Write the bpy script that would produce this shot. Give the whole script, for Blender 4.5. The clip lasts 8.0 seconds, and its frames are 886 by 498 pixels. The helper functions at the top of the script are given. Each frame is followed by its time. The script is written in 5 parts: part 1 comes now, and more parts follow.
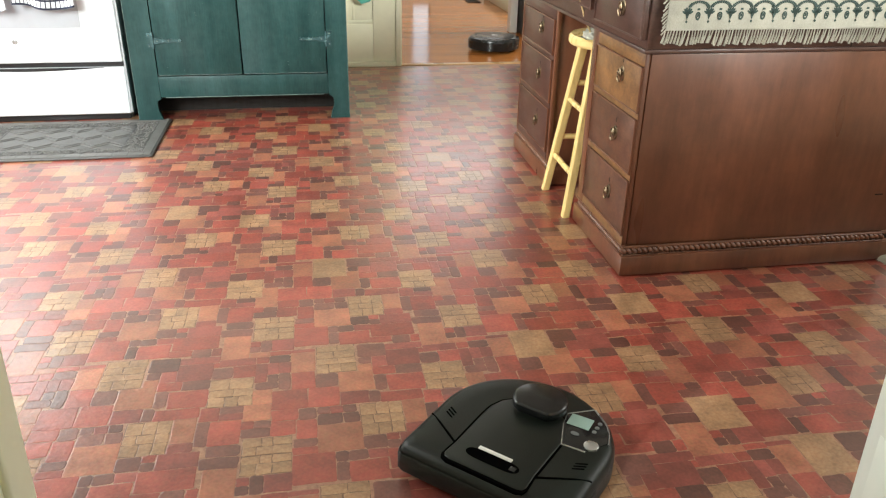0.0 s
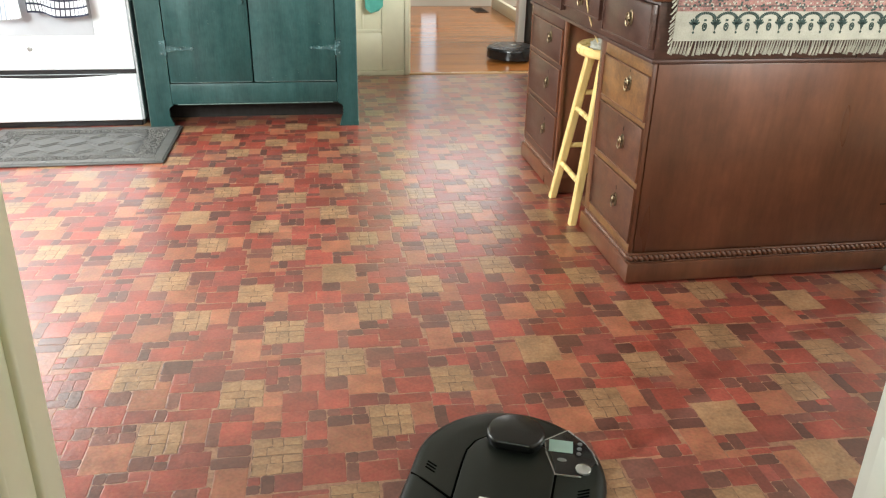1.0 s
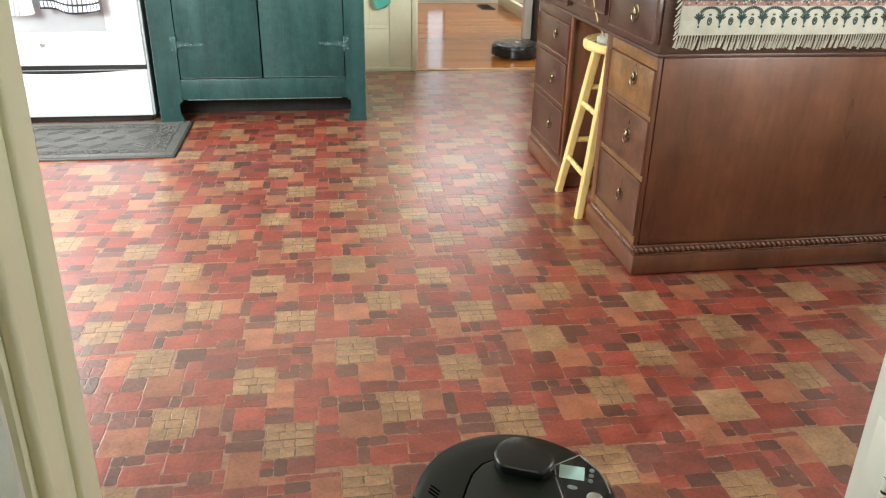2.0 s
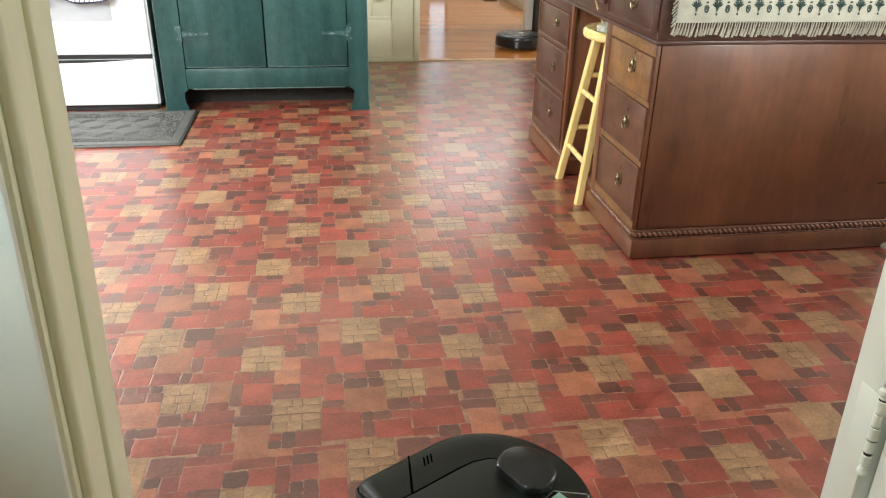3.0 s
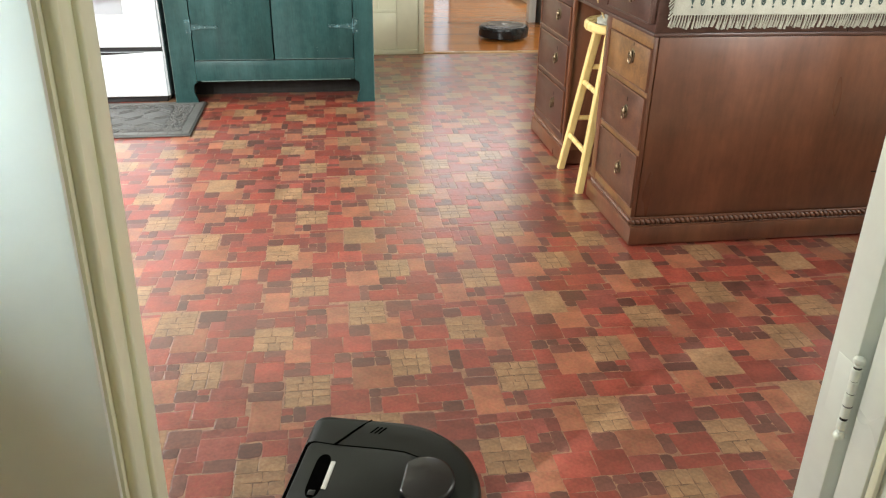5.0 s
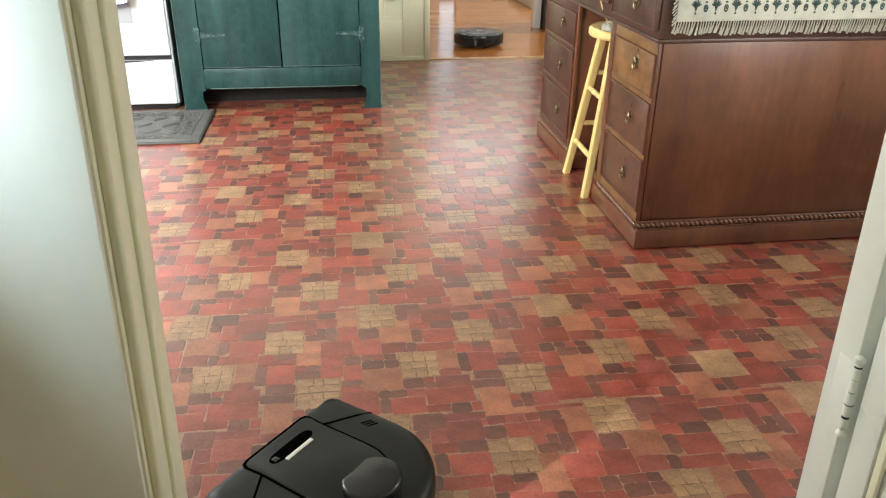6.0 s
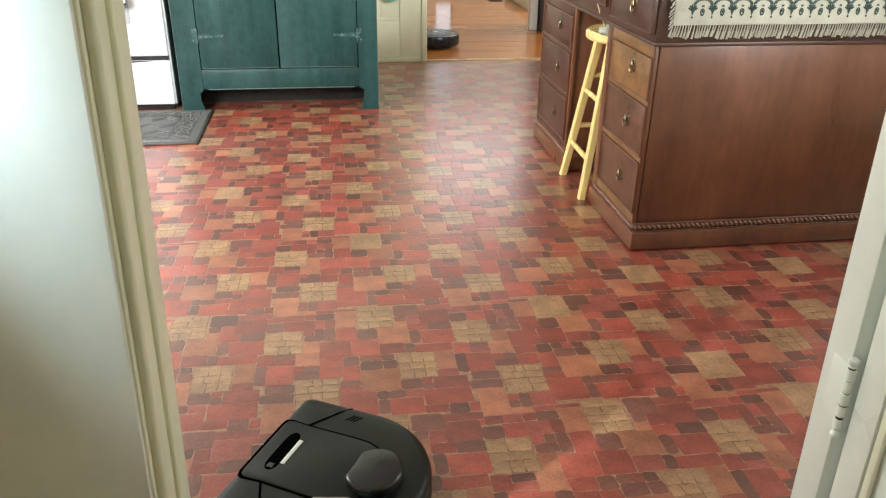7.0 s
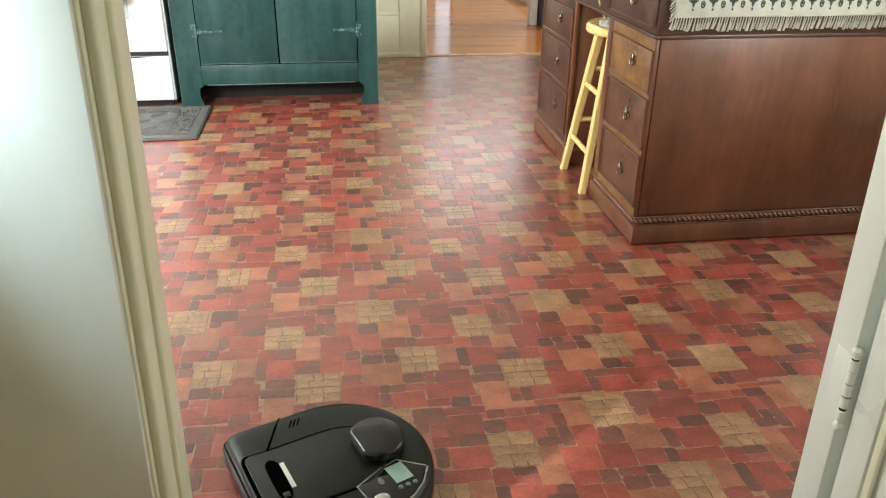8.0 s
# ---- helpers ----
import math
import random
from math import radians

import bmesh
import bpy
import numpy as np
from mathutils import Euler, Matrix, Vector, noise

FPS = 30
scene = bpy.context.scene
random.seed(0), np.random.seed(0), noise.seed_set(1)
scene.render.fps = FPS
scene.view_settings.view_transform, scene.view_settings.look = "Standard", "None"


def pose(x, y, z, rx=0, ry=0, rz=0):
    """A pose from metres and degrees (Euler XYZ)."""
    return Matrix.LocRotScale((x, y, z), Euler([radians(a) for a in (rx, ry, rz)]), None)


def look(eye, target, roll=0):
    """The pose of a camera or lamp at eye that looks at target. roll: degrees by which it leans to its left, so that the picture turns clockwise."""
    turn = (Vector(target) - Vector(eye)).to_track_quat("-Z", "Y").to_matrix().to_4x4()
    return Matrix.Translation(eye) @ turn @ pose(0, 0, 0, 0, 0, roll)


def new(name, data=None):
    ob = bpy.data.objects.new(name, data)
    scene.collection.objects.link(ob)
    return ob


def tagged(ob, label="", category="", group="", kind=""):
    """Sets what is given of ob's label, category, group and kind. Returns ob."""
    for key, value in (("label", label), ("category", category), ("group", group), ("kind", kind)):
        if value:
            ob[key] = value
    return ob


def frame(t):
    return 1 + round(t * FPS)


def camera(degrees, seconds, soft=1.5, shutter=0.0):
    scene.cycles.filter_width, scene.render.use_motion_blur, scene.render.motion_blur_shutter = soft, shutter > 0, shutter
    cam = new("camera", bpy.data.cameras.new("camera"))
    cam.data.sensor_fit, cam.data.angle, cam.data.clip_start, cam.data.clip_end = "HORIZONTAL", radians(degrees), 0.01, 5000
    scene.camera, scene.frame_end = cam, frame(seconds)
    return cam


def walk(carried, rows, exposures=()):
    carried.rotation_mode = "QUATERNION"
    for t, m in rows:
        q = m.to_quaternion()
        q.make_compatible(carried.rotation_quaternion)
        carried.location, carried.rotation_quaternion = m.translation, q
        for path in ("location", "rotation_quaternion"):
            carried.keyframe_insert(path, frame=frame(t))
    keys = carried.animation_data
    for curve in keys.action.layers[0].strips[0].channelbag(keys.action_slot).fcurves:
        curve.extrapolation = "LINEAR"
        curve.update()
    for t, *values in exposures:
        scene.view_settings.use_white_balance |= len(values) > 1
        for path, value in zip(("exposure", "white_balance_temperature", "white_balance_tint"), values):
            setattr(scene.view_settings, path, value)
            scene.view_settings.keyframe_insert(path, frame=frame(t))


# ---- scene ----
cam = camera(60.5, 8.0, soft=1.2)
PATH = [
    (0, (0.344, 0.403, 0.972), (0.658, 2.18, 0.108), 1.1),
    (0.5, (0.341, 0.397, 0.977), (0.648, 2.175, 0.114), 1.3),
    (1, (0.332, 0.379, 0.976), (0.633, 2.167, 0.133), 1.3),
    (1.5, (0.326, 0.363, 0.976), (0.616, 2.153, 0.131), 1.2),
    (3, (0.31, 0.295, 0.968), (0.592, 2.077, 0.104), 1.2),
    (3.5, (0.308, 0.267, 0.971), (0.577, 2.045, 0.096), 1.1),
    (4, (0.304, 0.248, 0.972), (0.569, 2.024, 0.09), 1.2),
    (4.5, (0.302, 0.238, 0.975), (0.577, 2.012, 0.093), 1.2),
    (6, (0.291, 0.201, 0.99), (0.547, 1.984, 0.122), 0.6),
    (6.5, (0.285, 0.196, 0.994), (0.55, 1.98, 0.132), 0.9),
    (7, (0.283, 0.192, 0.997), (0.551, 1.975, 0.13), 0.9),
    (7.5, (0.283, 0.191, 0.993), (0.55, 1.971, 0.121), 0.8),
    (8, (0.282, 0.194, 0.989), (0.549, 1.973, 0.114), 0.7),
]
walk(cam, [(t, look(eye, target, roll)) for t, eye, target, roll in PATH])

# ---------- light ----------
world = bpy.data.worlds.new("sky")
scene.world = world
world.use_nodes = True
sky = world.node_tree.nodes.new("ShaderNodeTexSky")
sky.sky_type, sky.sun_disc = "NISHITA", False
sky.sun_elevation, sky.sun_rotation = radians(42), radians(120)
world.node_tree.links.new(sky.outputs[0], world.node_tree.nodes["Background"].inputs[0])
world.node_tree.nodes["Background"].inputs[1].default_value = 0.1


def area_lamp(name, place, target, width, height, watts, colour, spread=180):
    data = bpy.data.lights.new(name, "AREA")
    data.shape, data.size, data.size_y = "RECTANGLE", width, height
    data.energy, data.color, data.spread = watts, colour, radians(spread)
    ob = new(name, data)
    ob.matrix_world = look(place, target)
    return ob


area_lamp("daylight_north", (-1.72, 4.56, 1.55), (-0.9, 1.5, 0.6), 1.0, 1.1, 20, (0.95, 1.0, 0.98))
area_lamp("daylight_west", (-2.46, 3.22, 1.50), (0.7, 3.2, 0.2), 1.0, 1.2, 67, (0.97, 1.0, 0.98), 140)
# unseen south opening, added to light the stove front and cupboard
area_lamp("fill_south", (-1.35, 0.91, 1.6), (0.1, 3.7, 0.6), 1.2, 1.1, 46, (0.96, 1.0, 0.98), 90)
# unseen narrow beam, added to brighten the wainscot
area_lamp("fill_wainscot", (2.1, 0.91, 1.6), (0.70, 4.9, 0.7), 1.1, 1.1, 12, (0.98, 1.0, 0.95), 42)
# unseen east opening, added to lift the left jamb and desk end
area_lamp("fill_east", (3.05, 1.75, 1.6), (0.1, 1.1, 0.7), 0.95, 1.1, 14, (1.0, 0.99, 0.92), 130)
area_lamp("daylight_far_room", (1.78, 8.04, 1.92), (1.76, 2.0, 1.2), 1.30, 0.90, 11, (1.0, 0.98, 0.94))
# added strip lamp: makes the white streak reflected in the oak
area_lamp("oak_streak_lamp", (1.43, 8.04, 0.55), (1.43, 2.0, 0.55), 0.15, 0.9, 0.4, (0.95, 1.0, 1.0))
# unseen side lamp, added to light the oak floor
area_lamp("fill_far_oak", (4.05, 6.7, 1.6), (0.0, 6.4, 0.6), 1.6, 1.3, 85, (0.97, 1.0, 0.97))
# added lamp, aimed through a cut opening to light the left casing
area_lamp("fill_casing", (-0.95, -0.15, 2.85), (0.03, 0.82, 0.95), 0.22, 0.22, 150, (0.76, 0.94, 1.0), 60)
# unseen lamp, added to light the open door
area_lamp("fill_open_door", (-0.66, -0.85, 1.55), (0.97, 0.5, 0.8), 0.8, 1.1, 8.5, (0.94, 1.0, 0.89), 120)
scene.view_settings.exposure = 0.0

# ---------- materials ----------


def material(name, colour, rough=0.5, metal=0.0, vary=0.12, scale=6.0, grain=None, bump=0.0, bump_scale=120.0,
             spots=0.0, coat=0.0, island=0.0, rough_vary=0.08, specular=0.5, blotch=None, coat_ior=1.5, coat_rough=0.17):
    """A node material: colour varied at two scales, roughness varied, fine relief. grain: stretch of the noise in x, y, z."""
    m = bpy.data.materials.new(name)
    m.use_nodes = True
    n, l = m.node_tree.nodes, m.node_tree.links
    b = n["Principled BSDF"]
    b.inputs["Metallic"].default_value = metal
    b.inputs["Coat Weight"].default_value = coat
    b.inputs["Coat Roughness"].default_value = coat_rough
    b.inputs["Coat IOR"].default_value = coat_ior
    b.inputs["Specular IOR Level"].default_value = specular
    co = n.new("ShaderNodeTexCoord")
    mp = n.new("ShaderNodeMapping")
    l.new(co.outputs["Object"], mp.inputs[0])
    mp.inputs["Scale"].default_value = grain or (1, 1, 1)
    broad = n.new("ShaderNodeTexNoise")
    broad.inputs["Scale"].default_value, broad.inputs["Detail"].default_value = scale, 3
    fine = n.new("ShaderNodeTexNoise")
    fine.inputs["Scale"].default_value, fine.inputs["Detail"].default_value = scale * 9, 5
    for t in (broad, fine):
        l.new(mp.outputs[0], t.inputs["Vector"])
    add = n.new("ShaderNodeMath")
    add.operation = "MULTIPLY_ADD"
    add.inputs[1].default_value = 0.6
    l.new(fine.outputs[0], add.inputs[0])
    l.new(broad.outputs[0], add.inputs[2])
    span = n.new("ShaderNodeMapRange")
    span.inputs["From Min"].default_value, span.inputs["From Max"].default_value = 0.5, 1.1
    span.inputs["To Min"].default_value, span.inputs["To Max"].default_value = 1 - vary, 1 + vary
    l.new(add.outputs[0], span.inputs["Value"])
    value = span.outputs[0]
    if island:
        info, geo = n.new("ShaderNodeObjectInfo"), n.new("ShaderNodeNewGeometry")
        both = n.new("ShaderNodeMath")
        both.operation = "ADD"
        l.new(info.outputs["Random"], both.inputs[0])
        l.new(geo.outputs["Random Per Island"], both.inputs[1])
        part_of = n.new("ShaderNodeMath")
        part_of.operation = "FRACT"
        l.new(both.outputs[0], part_of.inputs[0])
        r2 = n.new("ShaderNodeMapRange")
        r2.inputs["To Min"].default_value, r2.inputs["To Max"].default_value = 1 - island, 1 + island
        l.new(part_of.outputs[0], r2.inputs["Value"])
        mul = n.new("ShaderNodeMath")
        mul.operation = "MULTIPLY"
        l.new(value, mul.inputs[0])
        l.new(r2.outputs[0], mul.inputs[1])
        value = mul.outputs[0]
    paint = None
    if blotch:
        cloud = n.new("ShaderNodeTexNoise")
        cloud.inputs["Scale"].default_value, cloud.inputs["Detail"].default_value = scale * 5, 8
        cloud.inputs["Roughness"].default_value = 0.68
        place = n.new("ShaderNodeNewGeometry")
        l.new(place.outputs["Position"], cloud.inputs["Vector"])
        share = n.new("ShaderNodeMapRange")
        share.inputs["From Min"].default_value, share.inputs["From Max"].default_value = 0.32, 0.74
        share.inputs["To Max"].default_value = blotch[1]
        l.new(cloud.outputs[0], share.inputs["Value"])
        mixed = n.new("ShaderNodeMix")
        mixed.data_type = "RGBA"
        l.new(share.outputs[0], mixed.inputs["Factor"])
        mixed.inputs["A"].default_value, mixed.inputs["B"].default_value = (*colour, 1), (*blotch[0], 1)
        paint = mixed.outputs["Result"]
    tint = n.new("ShaderNodeMix")
    tint.data_type, tint.blend_type = "RGBA", "MULTIPLY"
    tint.inputs["Factor"].default_value = 1.0
    tint.inputs["A"].default_value = (*colour, 1)
    if paint:
        l.new(paint, tint.inputs["A"])
    l.new(value, tint.inputs["B"])
    out = tint.outputs["Result"]
    if spots:
        worn = n.new("ShaderNodeTexNoise")
        worn.inputs["Scale"].default_value, worn.inputs["Detail"].default_value = scale * 3, 8
        l.new(mp.outputs[0], worn.inputs["Vector"])
        cut = n.new("ShaderNodeMapRange")
        cut.inputs["From Min"].default_value, cut.inputs["From Max"].default_value = 0.62, 0.72
        cut.inputs["To Max"].default_value = spots
        l.new(worn.outputs[0], cut.inputs["Value"])
        wear = n.new("ShaderNodeMix")
        wear.data_type, wear.blend_type = "RGBA", "MIX"
        l.new(cut.outputs[0], wear.inputs["Factor"])
        l.new(out, wear.inputs["A"])
        wear.inputs["B"].default_value = (*[c * 0.45 for c in colour], 1)
        out = wear.outputs["Result"]
    l.new(out, b.inputs["Base Color"])
    rr = n.new("ShaderNodeMapRange")
    rr.inputs["From Min"].default_value, rr.inputs["From Max"].default_value = 0.3, 0.7
    rr.inputs["To Min"].default_value = max(0.02, rough - rough_vary)
    rr.inputs["To Max"].default_value = min(1, rough + rough_vary)
    l.new(broad.outputs[0], rr.inputs["Value"])
    l.new(rr.outputs[0], b.inputs["Roughness"])
    if bump:
        relief = n.new("ShaderNodeTexNoise")
        relief.inputs["Scale"].default_value, relief.inputs["Detail"].default_value = bump_scale, 4
        l.new(mp.outputs[0], relief.inputs["Vector"])
        bp = n.new("ShaderNodeBump")
        bp.inputs["Strength"].default_value, bp.inputs["Distance"].default_value = bump, 0.002
        l.new(relief.outputs[0], bp.inputs["Height"])
        l.new(bp.outputs[0], b.inputs["Normal"])
        l.new(bp.outputs[0], b.inputs["Coat Normal"])
    return m


VINYL = dict(rough=0.42, rough_vary=0.09, bump=0.30, bump_scale=55, scale=16, vary=0.38, coat=0.9, coat_ior=1.5, coat_rough=0.20, specular=0.35)
BRICK = {
    "R": material("vinyl_red", (0.275, 0.045, 0.033), island=0.24, blotch=((0.31, 0.085, 0.048), 0.75), **VINYL),
    "M": material("vinyl_maroon", (0.24, 0.054, 0.042), island=0.24, blotch=((0.27, 0.070, 0.046), 0.7), **VINYL),
    "O": material("vinyl_orange", (0.355, 0.108, 0.064), island=0.20, blotch=((0.31, 0.14, 0.068), 0.9), **VINYL),
    "D": material("vinyl_dark_brown", (0.140, 0.048, 0.036), island=0.28, blotch=((0.18, 0.064, 0.044), 0.8), **VINYL),
    "T": material("vinyl_tan", (0.36, 0.215, 0.115), island=0.14, blotch=((0.28, 0.135, 0.065), 0.9), **VINYL),
}
GROUT = material("vinyl_joint", (0.40, 0.20, 0.115), coat=0.8, rough=0.42, blotch=((0.14, 0.05, 0.03), 0.9), scale=14, bump=0.3, bump_scale=200)
CRACK = material("vinyl_crack", (0.10, 0.046, 0.024), rough=0.5, coat=0.5, blotch=((0.22, 0.11, 0.05), 0.8), scale=16)
WALL = material("cream_wall_paint", (0.74, 0.72, 0.62), rough=0.6, vary=0.05, scale=1.5, bump=0.1, bump_scale=60)
# olive of the unseen hall walls is chosen to tint bounced light
HALL = material("hall_wall_olive_cream", (0.48, 0.44, 0.20), rough=0.6, vary=0.05, scale=1.5)
FAR_WALL = material("far_room_wall", (0.60, 0.57, 0.50), rough=0.6, vary=0.06, scale=1.5)
TRIM = material("cream_trim_paint", (0.79, 0.79, 0.61), rough=0.38, vary=0.05, scale=3, bump=0.15, bump_scale=40)
WHITE = material("white_gloss_paint", (0.78, 0.79, 0.75), rough=0.33, vary=0.04, scale=4, bump=0.15, bump_scale=45, spots=0.05)
CEILING = material("ceiling_paint", (0.76, 0.75, 0.71), rough=0.8, vary=0.03, scale=1)
OAK = material("oak_floor_varnish", (0.46, 0.17, 0.042), rough=0.14, rough_vary=0.03, vary=0.16, scale=3, grain=(0.7, 9, 1), island=0.10, bump=0.1, bump_scale=20)
TEAL = material("teal_milk_paint", (0.010, 0.041, 0.040), blotch=((0.040, 0.088, 0.080), 0.42), rough=0.36, specular=0.3, vary=0.28, scale=4, grain=(5, 1, 0.7), bump=0.3, bump_scale=30, spots=0.3)
TEAL_EDGE = material("teal_paint_rubbed", (0.15, 0.20, 0.175), rough=0.6, vary=0.5, scale=20, blotch=((0.035, 0.075, 0.072), 1.0))
IRON = material("painted_iron_hinge", (0.060, 0.120, 0.125), rough=0.24, metal=0.3, vary=0.4, scale=40, bump=0.4, bump_scale=150)
# near-black: shade of under-cupboard and kneehole recesses put into the wood colour
SHADOW_WOOD = material("shade_dark_wood", (0.010, 0.007, 0.005), rough=0.7, vary=0.3, grain=(8, 1, 1))
ENAMEL = material("white_enamel", (0.80, 0.83, 0.86), rough=0.22, vary=0.02, scale=2)
OVEN_GLASS = material("oven_door_glass", (0.50, 0.53, 0.57), rough=0.15, vary=0.05, scale=3)
BLACK = material("black_plastic", (0.012, 0.012, 0.013), rough=0.4, vary=0.2, scale=20)
STEEL_GREY = material("grey_side_enamel", (0.22, 0.23, 0.24), rough=0.35, vary=0.08)
RUBBER = material("grey_rubber_mat", (0.088, 0.087, 0.083), rough=0.42, vary=0.25, scale=9, bump=0.4, bump_scale=220)
RUBBER_HI = material("grey_rubber_relief", (0.110, 0.107, 0.100), rough=0.38, vary=0.2, scale=9, bump=0.3, bump_scale=200)
MAHOGANY = material("mahogany_panel", (0.168, 0.061, 0.029), rough=0.33, vary=0.34, scale=1.5, grain=(4.5, 4.5, 0.8), bump=0.10, bump_scale=60, coat=0.45, blotch=((0.100, 0.036, 0.019), 0.9))
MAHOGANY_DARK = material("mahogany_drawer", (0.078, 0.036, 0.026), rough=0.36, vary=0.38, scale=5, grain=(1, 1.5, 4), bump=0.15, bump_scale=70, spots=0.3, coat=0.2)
MAHOGANY_DRAWER = material("mahogany_drawer_brown", (0.145, 0.066, 0.036), blotch=((0.060, 0.022, 0.016), 0.9), rough=0.36, vary=0.4, scale=5, grain=(1, 1.5, 4), bump=0.15, bump_scale=70, spots=0.5, coat=0.2)
MAHOGANY_GOLD = material("mahogany_golden", (0.27, 0.135, 0.05), rough=0.36, vary=0.35, scale=6, grain=(1, 1.5, 4), spots=0.2, blotch=((0.075, 0.033, 0.018), 0.8), coat=0.2)
CARVED = material("mahogany_carving", (0.15, 0.062, 0.033), rough=0.35, vary=0.3, scale=25, coat=0.2)
BRASS = material("aged_brass", (0.24, 0.18, 0.11), rough=0.32, metal=0.85, vary=0.3, scale=60)
KEYHOLE = material("keyhole_and_shade_dark", (0.01, 0.008, 0.006), rough=0.7, vary=0.1)
PINE = material("varnished_pine", (0.80, 0.59, 0.24), rough=0.3, vary=0.12, scale=6, grain=(6, 6, 0.6), coat=0.3, bump=0.05)
LINEN = material("cream_cotton", (0.40, 0.39, 0.325), rough=0.9, vary=0.16, scale=30, bump=0.6, bump_scale=300)
RUG_GREEN = material("rug_dark_green", (0.045, 0.072, 0.065), rough=0.95, vary=0.3, scale=60, bump=0.6, bump_scale=300)
RUG_RED = material("rug_faded_red", (0.25, 0.085, 0.09), rough=0.95, vary=0.5, scale=60, blotch=((0.36, 0.27, 0.22), 0.9), bump=0.6, bump_scale=300)
MINT = material("mint_towel", (0.10, 0.42, 0.36), rough=0.95, vary=0.2, scale=40, bump=0.6, bump_scale=300)
STRIPE = material("navy_stripe_cotton", (0.03, 0.035, 0.06), rough=0.95, vary=0.2, scale=60)
BLUE_CLOTH = material("pale_blue_cotton", (0.38, 0.47, 0.60), rough=0.95, vary=0.2, scale=40)
ROBOT = material("robot_satin_black", (0.007, 0.0095, 0.007), specular=0.27, rough=0.38, rough_vary=0.05, vary=0.12, scale=9, bump=0.15, bump_scale=900)
ROBOT_CAP = material("robot_cap_black", (0.008, 0.009, 0.009), rough=0.24, rough_vary=0.04, vary=0.12, scale=9)
ROBOT_GLOSS = material("robot_gloss_black", (0.008, 0.009, 0.010), rough=0.14, vary=0.1)
# black without gloss: shade of grooves and slot is painted, not cut
SEAM = material("robot_groove_shade_black", (0.002, 0.002, 0.002), rough=0.9, vary=0.1, specular=0.0)
DOOR_WHITE = material("door_white_paint", (0.76, 0.80, 0.74), rough=0.33, vary=0.05, scale=4, bump=0.25, bump_scale=40, spots=0.02)
KEY_GREY = material("grey_rubber_key", (0.16, 0.17, 0.17), rough=0.45)
SILVER = material("silver_trim", (0.45, 0.46, 0.45), rough=0.25, metal=0.7, vary=0.05)
LCD = material("lcd_screen", (0.32, 0.47, 0.43), rough=0.2, vary=0.04)
BAR_WHITE = material("white_plastic", (0.75, 0.76, 0.72), rough=0.4, vary=0.04)
FAR_ROBOT = material("round_robot_black", (0.007, 0.008, 0.010), rough=0.25, vary=0.2, scale=10)
FAR_ROBOT_TOP = material("round_robot_grey_top", (0.016, 0.016, 0.018), rough=0.3, vary=0.2, scale=10)

# ---------- mesh helpers ----------


def box(bm, x0, x1, y0, y1, z0, z1, bevel=0.0, segments=2):
    """A box in bm, with its edges rounded by bevel metres."""
    made = bmesh.ops.create_cube(bm, size=1)["verts"]
    bmesh.ops.scale(bm, vec=(x1 - x0, y1 - y0, z1 - z0), verts=made)
    bmesh.ops.translate(bm, vec=((x0 + x1) / 2, (y0 + y1) / 2, (z0 + z1) / 2), verts=made)
    if bevel:
        edges = list({e for v in made for e in v.link_edges})
        bmesh.ops.bevel(bm, geom=edges, offset=bevel, segments=segments, affect="EDGES", profile=0.5)
    return bm


def rod(bm, a, b, r0, r1=None, sides=14):
    """A round bar from a to b, tapered from r0 to r1."""
    a, b = Vector(a), Vector(b)
    m = Matrix.Translation((a + b) / 2) @ (b - a).to_track_quat("Z", "Y").to_matrix().to_4x4()
    bmesh.ops.create_cone(bm, cap_ends=True, segments=sides, radius1=r0, radius2=r0 if r1 is None else r1,
                          depth=(b - a).length, matrix=m)
    return bm


def square_bar(bm, a, b, w0, w1):
    """A square bar from a to b, its sides kept along x and y, w0 thick at a and w1 at b, arrises eased."""
    rings = []
    for p, w in ((Vector(a), w0), (Vector(b), w1)):
        h, c = w / 2, w * 0.12
        rings.append([bm.verts.new(p + Vector((x, y, 0))) for x, y in ((h - c, -h), (h, -h + c), (h, h - c), (h - c, h), (-h + c, h), (-h, h - c), (-h, -h + c), (-h + c, -h))])
    for k in range(8):
        bm.faces.new((rings[0][k], rings[0][(k + 1) % 8], rings[1][(k + 1) % 8], rings[1][k]))
    bm.faces.new(rings[0][::-1])
    bm.faces.new(rings[1])
    return bm


def lathe(bm, profile, centre=(0, 0), steps=48, squash=1.0):
    """A turned body: profile of (radius, z) about an upright axis."""
    rings = []
    for r, z in profile:
        rings.append([bm.verts.new((centre[0] + r * math.cos(2 * math.pi * k / steps),
                                    centre[1] + squash * r * math.sin(2 * math.pi * k / steps), z)) for k in range(steps)])
    for low, high in zip(rings, rings[1:]):
        for k in range(steps):
            bm.faces.new((low[k], low[(k + 1) % steps], high[(k + 1) % steps], high[k]))
    bm.faces.new(rings[-1])
    bm.faces.new(rings[0][::-1])
    return bm


